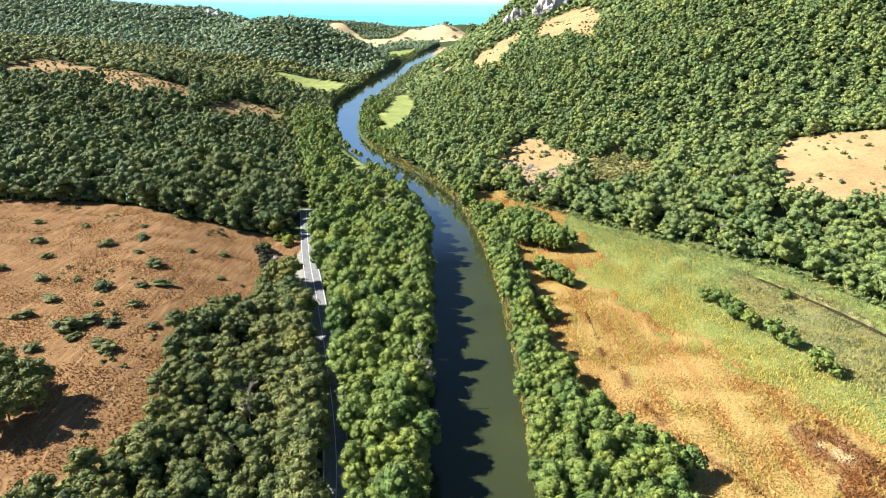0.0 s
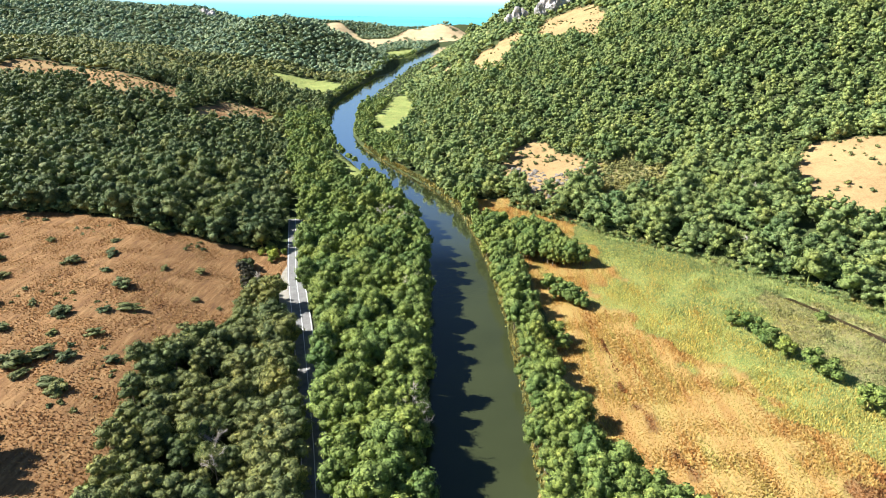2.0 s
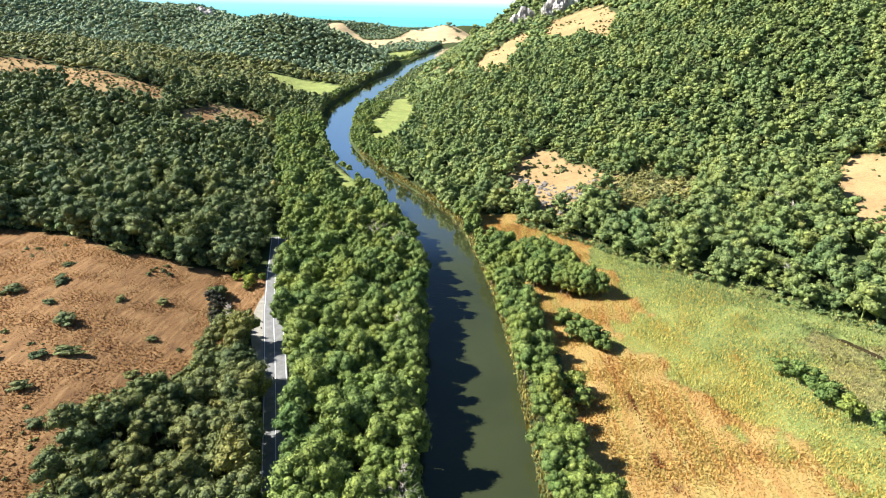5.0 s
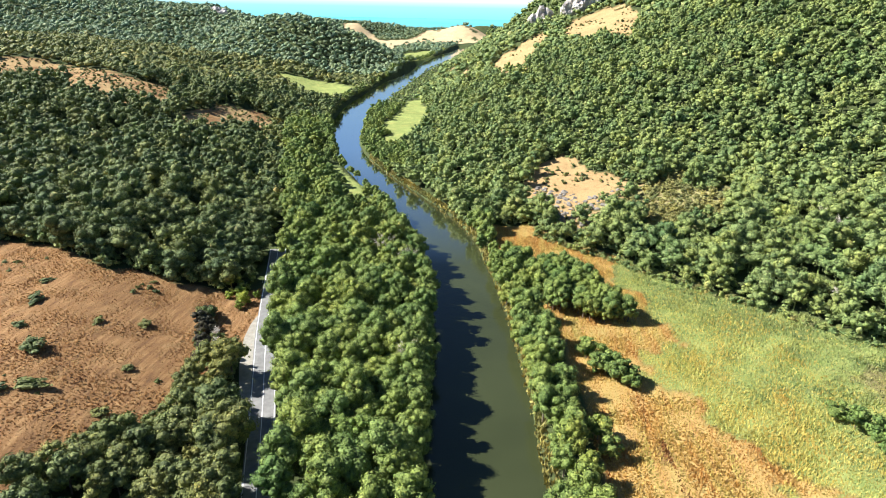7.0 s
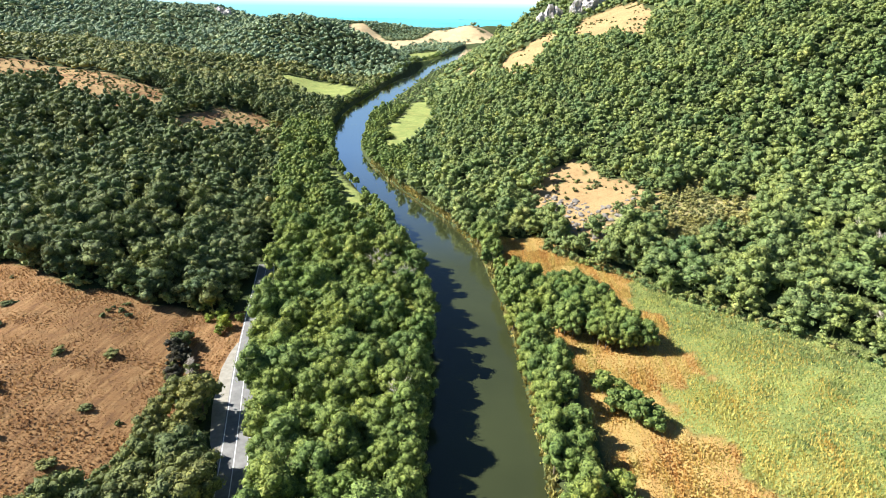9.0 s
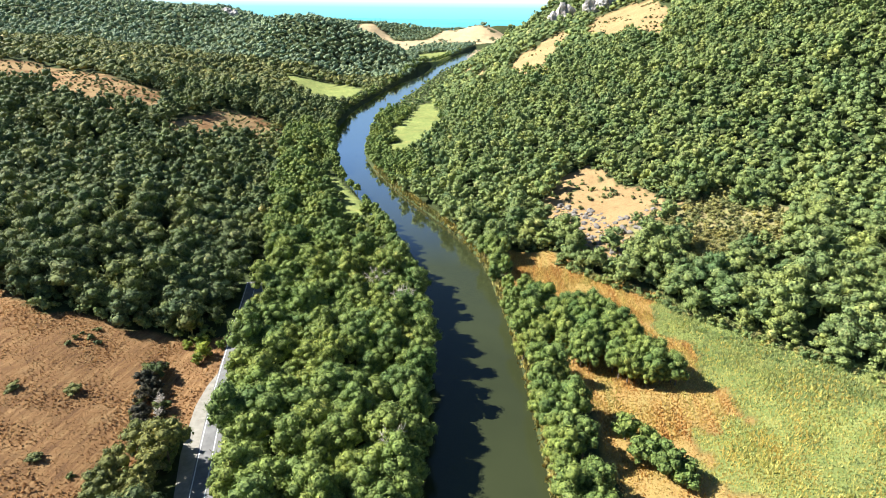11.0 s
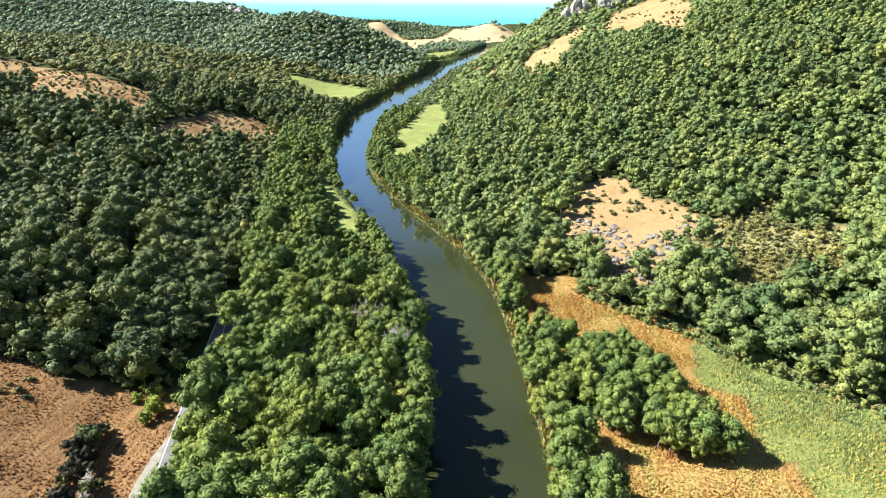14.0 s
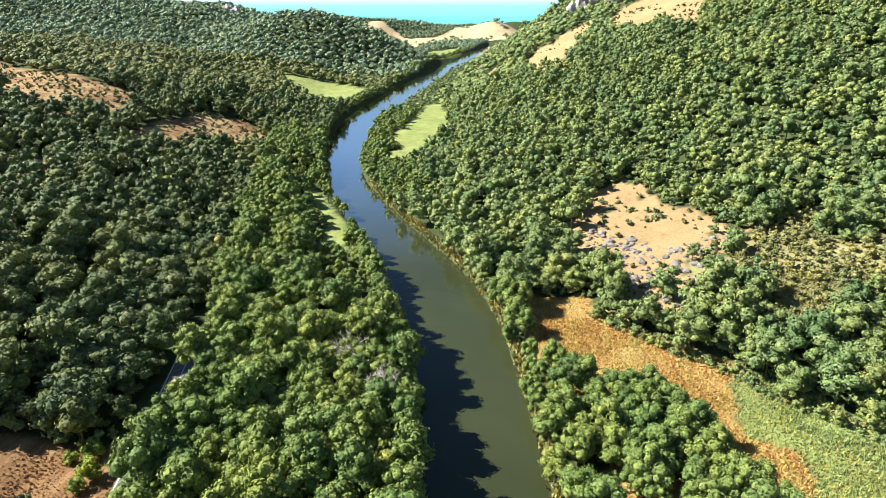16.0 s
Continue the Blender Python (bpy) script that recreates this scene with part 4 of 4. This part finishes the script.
# dead, bare trees
def bare_tree(seed, tall, px, py, lean=0.0):
    g = np.random.default_rng(seed)
    v, f = trunk_mesh(seed, tall, 0.16, 5)
    tw_v, tw_f, at = [], [], 0

    def twig(p0, p1, w):
        nonlocal at
        d = (p1 - p0) / np.linalg.norm(p1 - p0)
        a = np.cross(d, (0.3, 0.9, 0.2))
        a /= np.linalg.norm(a)
        b = np.cross(d, a)
        tw_v.append(np.array([p0 + a * w, p0 - a * w * 0.5 + b * w * 0.87, p0 - a * w * 0.5 - b * w * 0.87, p1]))
        tw_f.append(np.array([[0, 1, 3], [1, 2, 3], [2, 0, 3]]) + at)
        at += 4

    for k in range(14):
        a, rise = g.random() * 6.283, 0.5 + 0.6 * g.random()
        way = np.array([math.cos(a) * math.cos(rise), math.sin(a) * math.cos(rise), math.sin(rise)])
        p0 = np.array([0, 0, tall * (0.38 + 0.3 * g.random())])
        p1 = p0 + way * tall * (0.28 + 0.14 * g.random())
        twig(p0, p1, 0.12)
        for j in range(14):
            q = p0 + (p1 - p0) * (0.3 + 0.65 * g.random())
            side = way + 0.9 * g.normal(size=3)
            side[2] = abs(side[2])
            twig(q, q + side / np.linalg.norm(side) * tall * (0.06 + 0.08 * g.random()), 0.06)
    root = tagged(new("bare_tree"), "dead grey tree with bare branches", "tree", "dead trees")
    part("trunk", mesh_from("trunk", v, f, DEAD, True), root)
    tw_v, tw_f = np.concatenate(tw_v), np.concatenate(tw_f)
    part("crown", mesh_from("crown", tw_v, tw_f, DEAD), root, "bare grey branches")
    root.location, root.rotation_euler = (px, py, float(height(px, py)) - 0.2), (lean, 0, seed)


for k, (px, py, tall) in enumerate(((-10.5, 157, 14.5), (-13, 163, 14.0), (22, 148, 5.5), (26, 172, 6.0), (22, 300, 6.5), (-20, 232, 16.0), (-27, 309, 15.5), (-29, 303, 15.5), (-58, 331, 16.0), (-41, 320, 15.5), (150, 346, 10.0), (146, 338, 9.0), (153, 336, 10.0), (132, 292, 9.0), (-84, 252, 6.0), (-83, 247, 5.0), (-58, 138, 11.5), (-62, 146, 11.0))):
    bare_tree(600 + k, tall, px, py, 0.12 * (k % 3 - 1))


# tufts of grass and reeds
def tufts(name, xs, ys, tall, wide, mat, label, category, blades=3, seed=5):
    g = np.random.default_rng(seed)
    n = len(xs)
    zs = height(xs, ys)
    vs = []
    for k in range(blades):
        a, lean = g.random(n) * 6.283, g.random(n) * 6.283
        h, w = tall * (0.6 + 0.8 * g.random(n)), wide * (0.6 + 0.8 * g.random(n))
        bx, by = xs + (g.random(n) - 0.5) * wide, ys + (g.random(n) - 0.5) * wide
        dx, dy = np.cos(a) * w / 2, np.sin(a) * w / 2
        tx, ty = bx + np.cos(lean) * h * 0.45, by + np.sin(lean) * h * 0.45
        vs.append(np.stack([np.stack([bx - dx, by - dy, zs - 0.15], 1), np.stack([bx + dx, by + dy, zs - 0.15], 1), np.stack([tx, ty, zs + h], 1)], 1))
    v = np.concatenate(vs).reshape(-1, 3)
    return tagged(new(name, mesh_from(name, v, np.arange(len(v)).reshape(-1, 3), mat)), label, category, kind="stuff")


REED = foliage("reeds", (0.23, 0.285, 0.12), (0.35, 0.395, 0.175), (0.50, 0.44, 0.19), 0.35, 0.5, 0.2)


def grass(name, stops, turn, along, across):
    """Blades whose colour runs in streaks over the field."""
    m, n, l, b = material(name, 0.8, 0.1)
    geo = n.new("ShaderNodeNewGeometry")
    mp = n.new("ShaderNodeMapping")
    mp.inputs["Rotation"].default_value, mp.inputs["Scale"].default_value = (0, 0, turn), (across, along, 0.05)
    l.new(geo.outputs["Position"], mp.inputs["Vector"])
    k = [0.30, 0.42, 0.54, 0.68]
    col = ramp(n, l, noise_node(n, l, 1.0, 4.0, 0.6, mp.outputs["Vector"]), list(zip(k, stops)))
    each = ramp(n, l, geo.outputs["Random Per Island"], [(0.0, (0.64, 0.61, 0.56)), (1.0, (1.28, 1.28, 1.24))])
    col = mixed(n, l, 1.0, col, each, "MULTIPLY")
    l.new(col, b.inputs["Base Color"])
    t = n.new("ShaderNodeBsdfTranslucent")
    l.new(col, t.inputs["Color"])
    mx = n.new("ShaderNodeMixShader")
    mx.inputs[0].default_value = 0.4
    l.new(b.outputs[0], mx.inputs[1])
    l.new(t.outputs[0], mx.inputs[2])
    l.new(mx.outputs[0], n["Material Output"].inputs["Surface"])
    return m


STRAW = grass("straw", [(0.44, 0.220, 0.075), (0.53, 0.325, 0.108), (0.56, 0.410, 0.138), (0.48, 0.43, 0.142)], 0.42, 0.03, 0.22)
YELLOW_REED = grass("yellow_reeds", [(0.62, 0.44, 0.13), (0.62, 0.50, 0.150), (0.58, 0.51, 0.160), (0.46, 0.46, 0.150)], 0.42, 0.05, 0.16)
DRY_GRASS = grass("dry_grass", [(0.165, 0.088, 0.045), (0.27, 0.150, 0.068), (0.385, 0.232, 0.104), (0.45, 0.315, 0.158)], -0.9, 0.10, 0.45)
x, y = scatter(8, 215, 100, 378, 0.76, 31)
dry, green, gold, sand, scrub, red, bare, bank = covers(x, y)
reed_line = np.interp(y, [-200, 138, 152, 166, 189, 205, 220, 230, 240, 253, 268, 285, 300, 322, 345], [175, 118, 107, 97, 87, 78, 77, 69, 60, 57, 66, 63, 59, 58, 70])
g = np.random.default_rng(45)
yellow = green & (g.random(len(x)) < np.clip(1.2 - (x - reed_line) / 52, 0.10, 1.0) * step(330, 240, y))
tufts("yellow_reed_bed", x[yellow], y[yellow], 0.75, 0.42, YELLOW_REED, "yellowing reeds between straw and green reeds", "reeds", 3, 19)
green = green & ~yellow
tufts("reed_bed", x[green], y[green], 0.8, 0.42, REED, "pale green reeds covering the field", "reeds")
keep = gold & (np.random.default_rng(3).random(len(x)) < 0.97)
tufts("straw_field", x[keep], y[keep], 0.55, 0.6, STRAW, "golden dry grass of the field", "grass", 3, 6)
WEED = foliage("weeds", (0.33, 0.29, 0.13), (0.44, 0.42, 0.17), (0.42, 0.45, 0.16), 0.35, 0.5, 0.2)
RUST = foliage("rusty_weeds", (0.22, 0.105, 0.045), (0.31, 0.155, 0.06), (0.40, 0.23, 0.09), 0.35, 0.5, 0.2)
red &= x < 122
tufts("rusty_weeds", x[red], y[red], 0.7, 0.6, RUST, "rust-brown patch of dead weeds", "weeds", 3, 17)
m = scrub & ~red
tufts("weeds", x[m], y[m], 0.7, 0.6, WEED, "grey-green weeds beside the ditch", "weeds", 3, 7)
x, y = scatter(-330, -60, 95, 300, 1.05, 32)
m = covers(x, y)[0] & VIEW(x, y)
tufts("dry_grass", x[m], y[m], 0.42, 0.7, DRY_GRASS, "tufts of orange dry grass", "grass", 2, 8)
ys2 = np.repeat(np.arange(95, 520, 0.7), 3)
g = np.random.default_rng(41)
xs2 = RIGHT_BANK(ys2) - 0.4 + 2.8 * g.random(len(ys2))
tufts("bank_reeds", xs2, ys2 + g.random(len(ys2)), 1.3, 0.9, LEAF_DRY, "reeds fringing the river bank", "reeds", 3, 9)
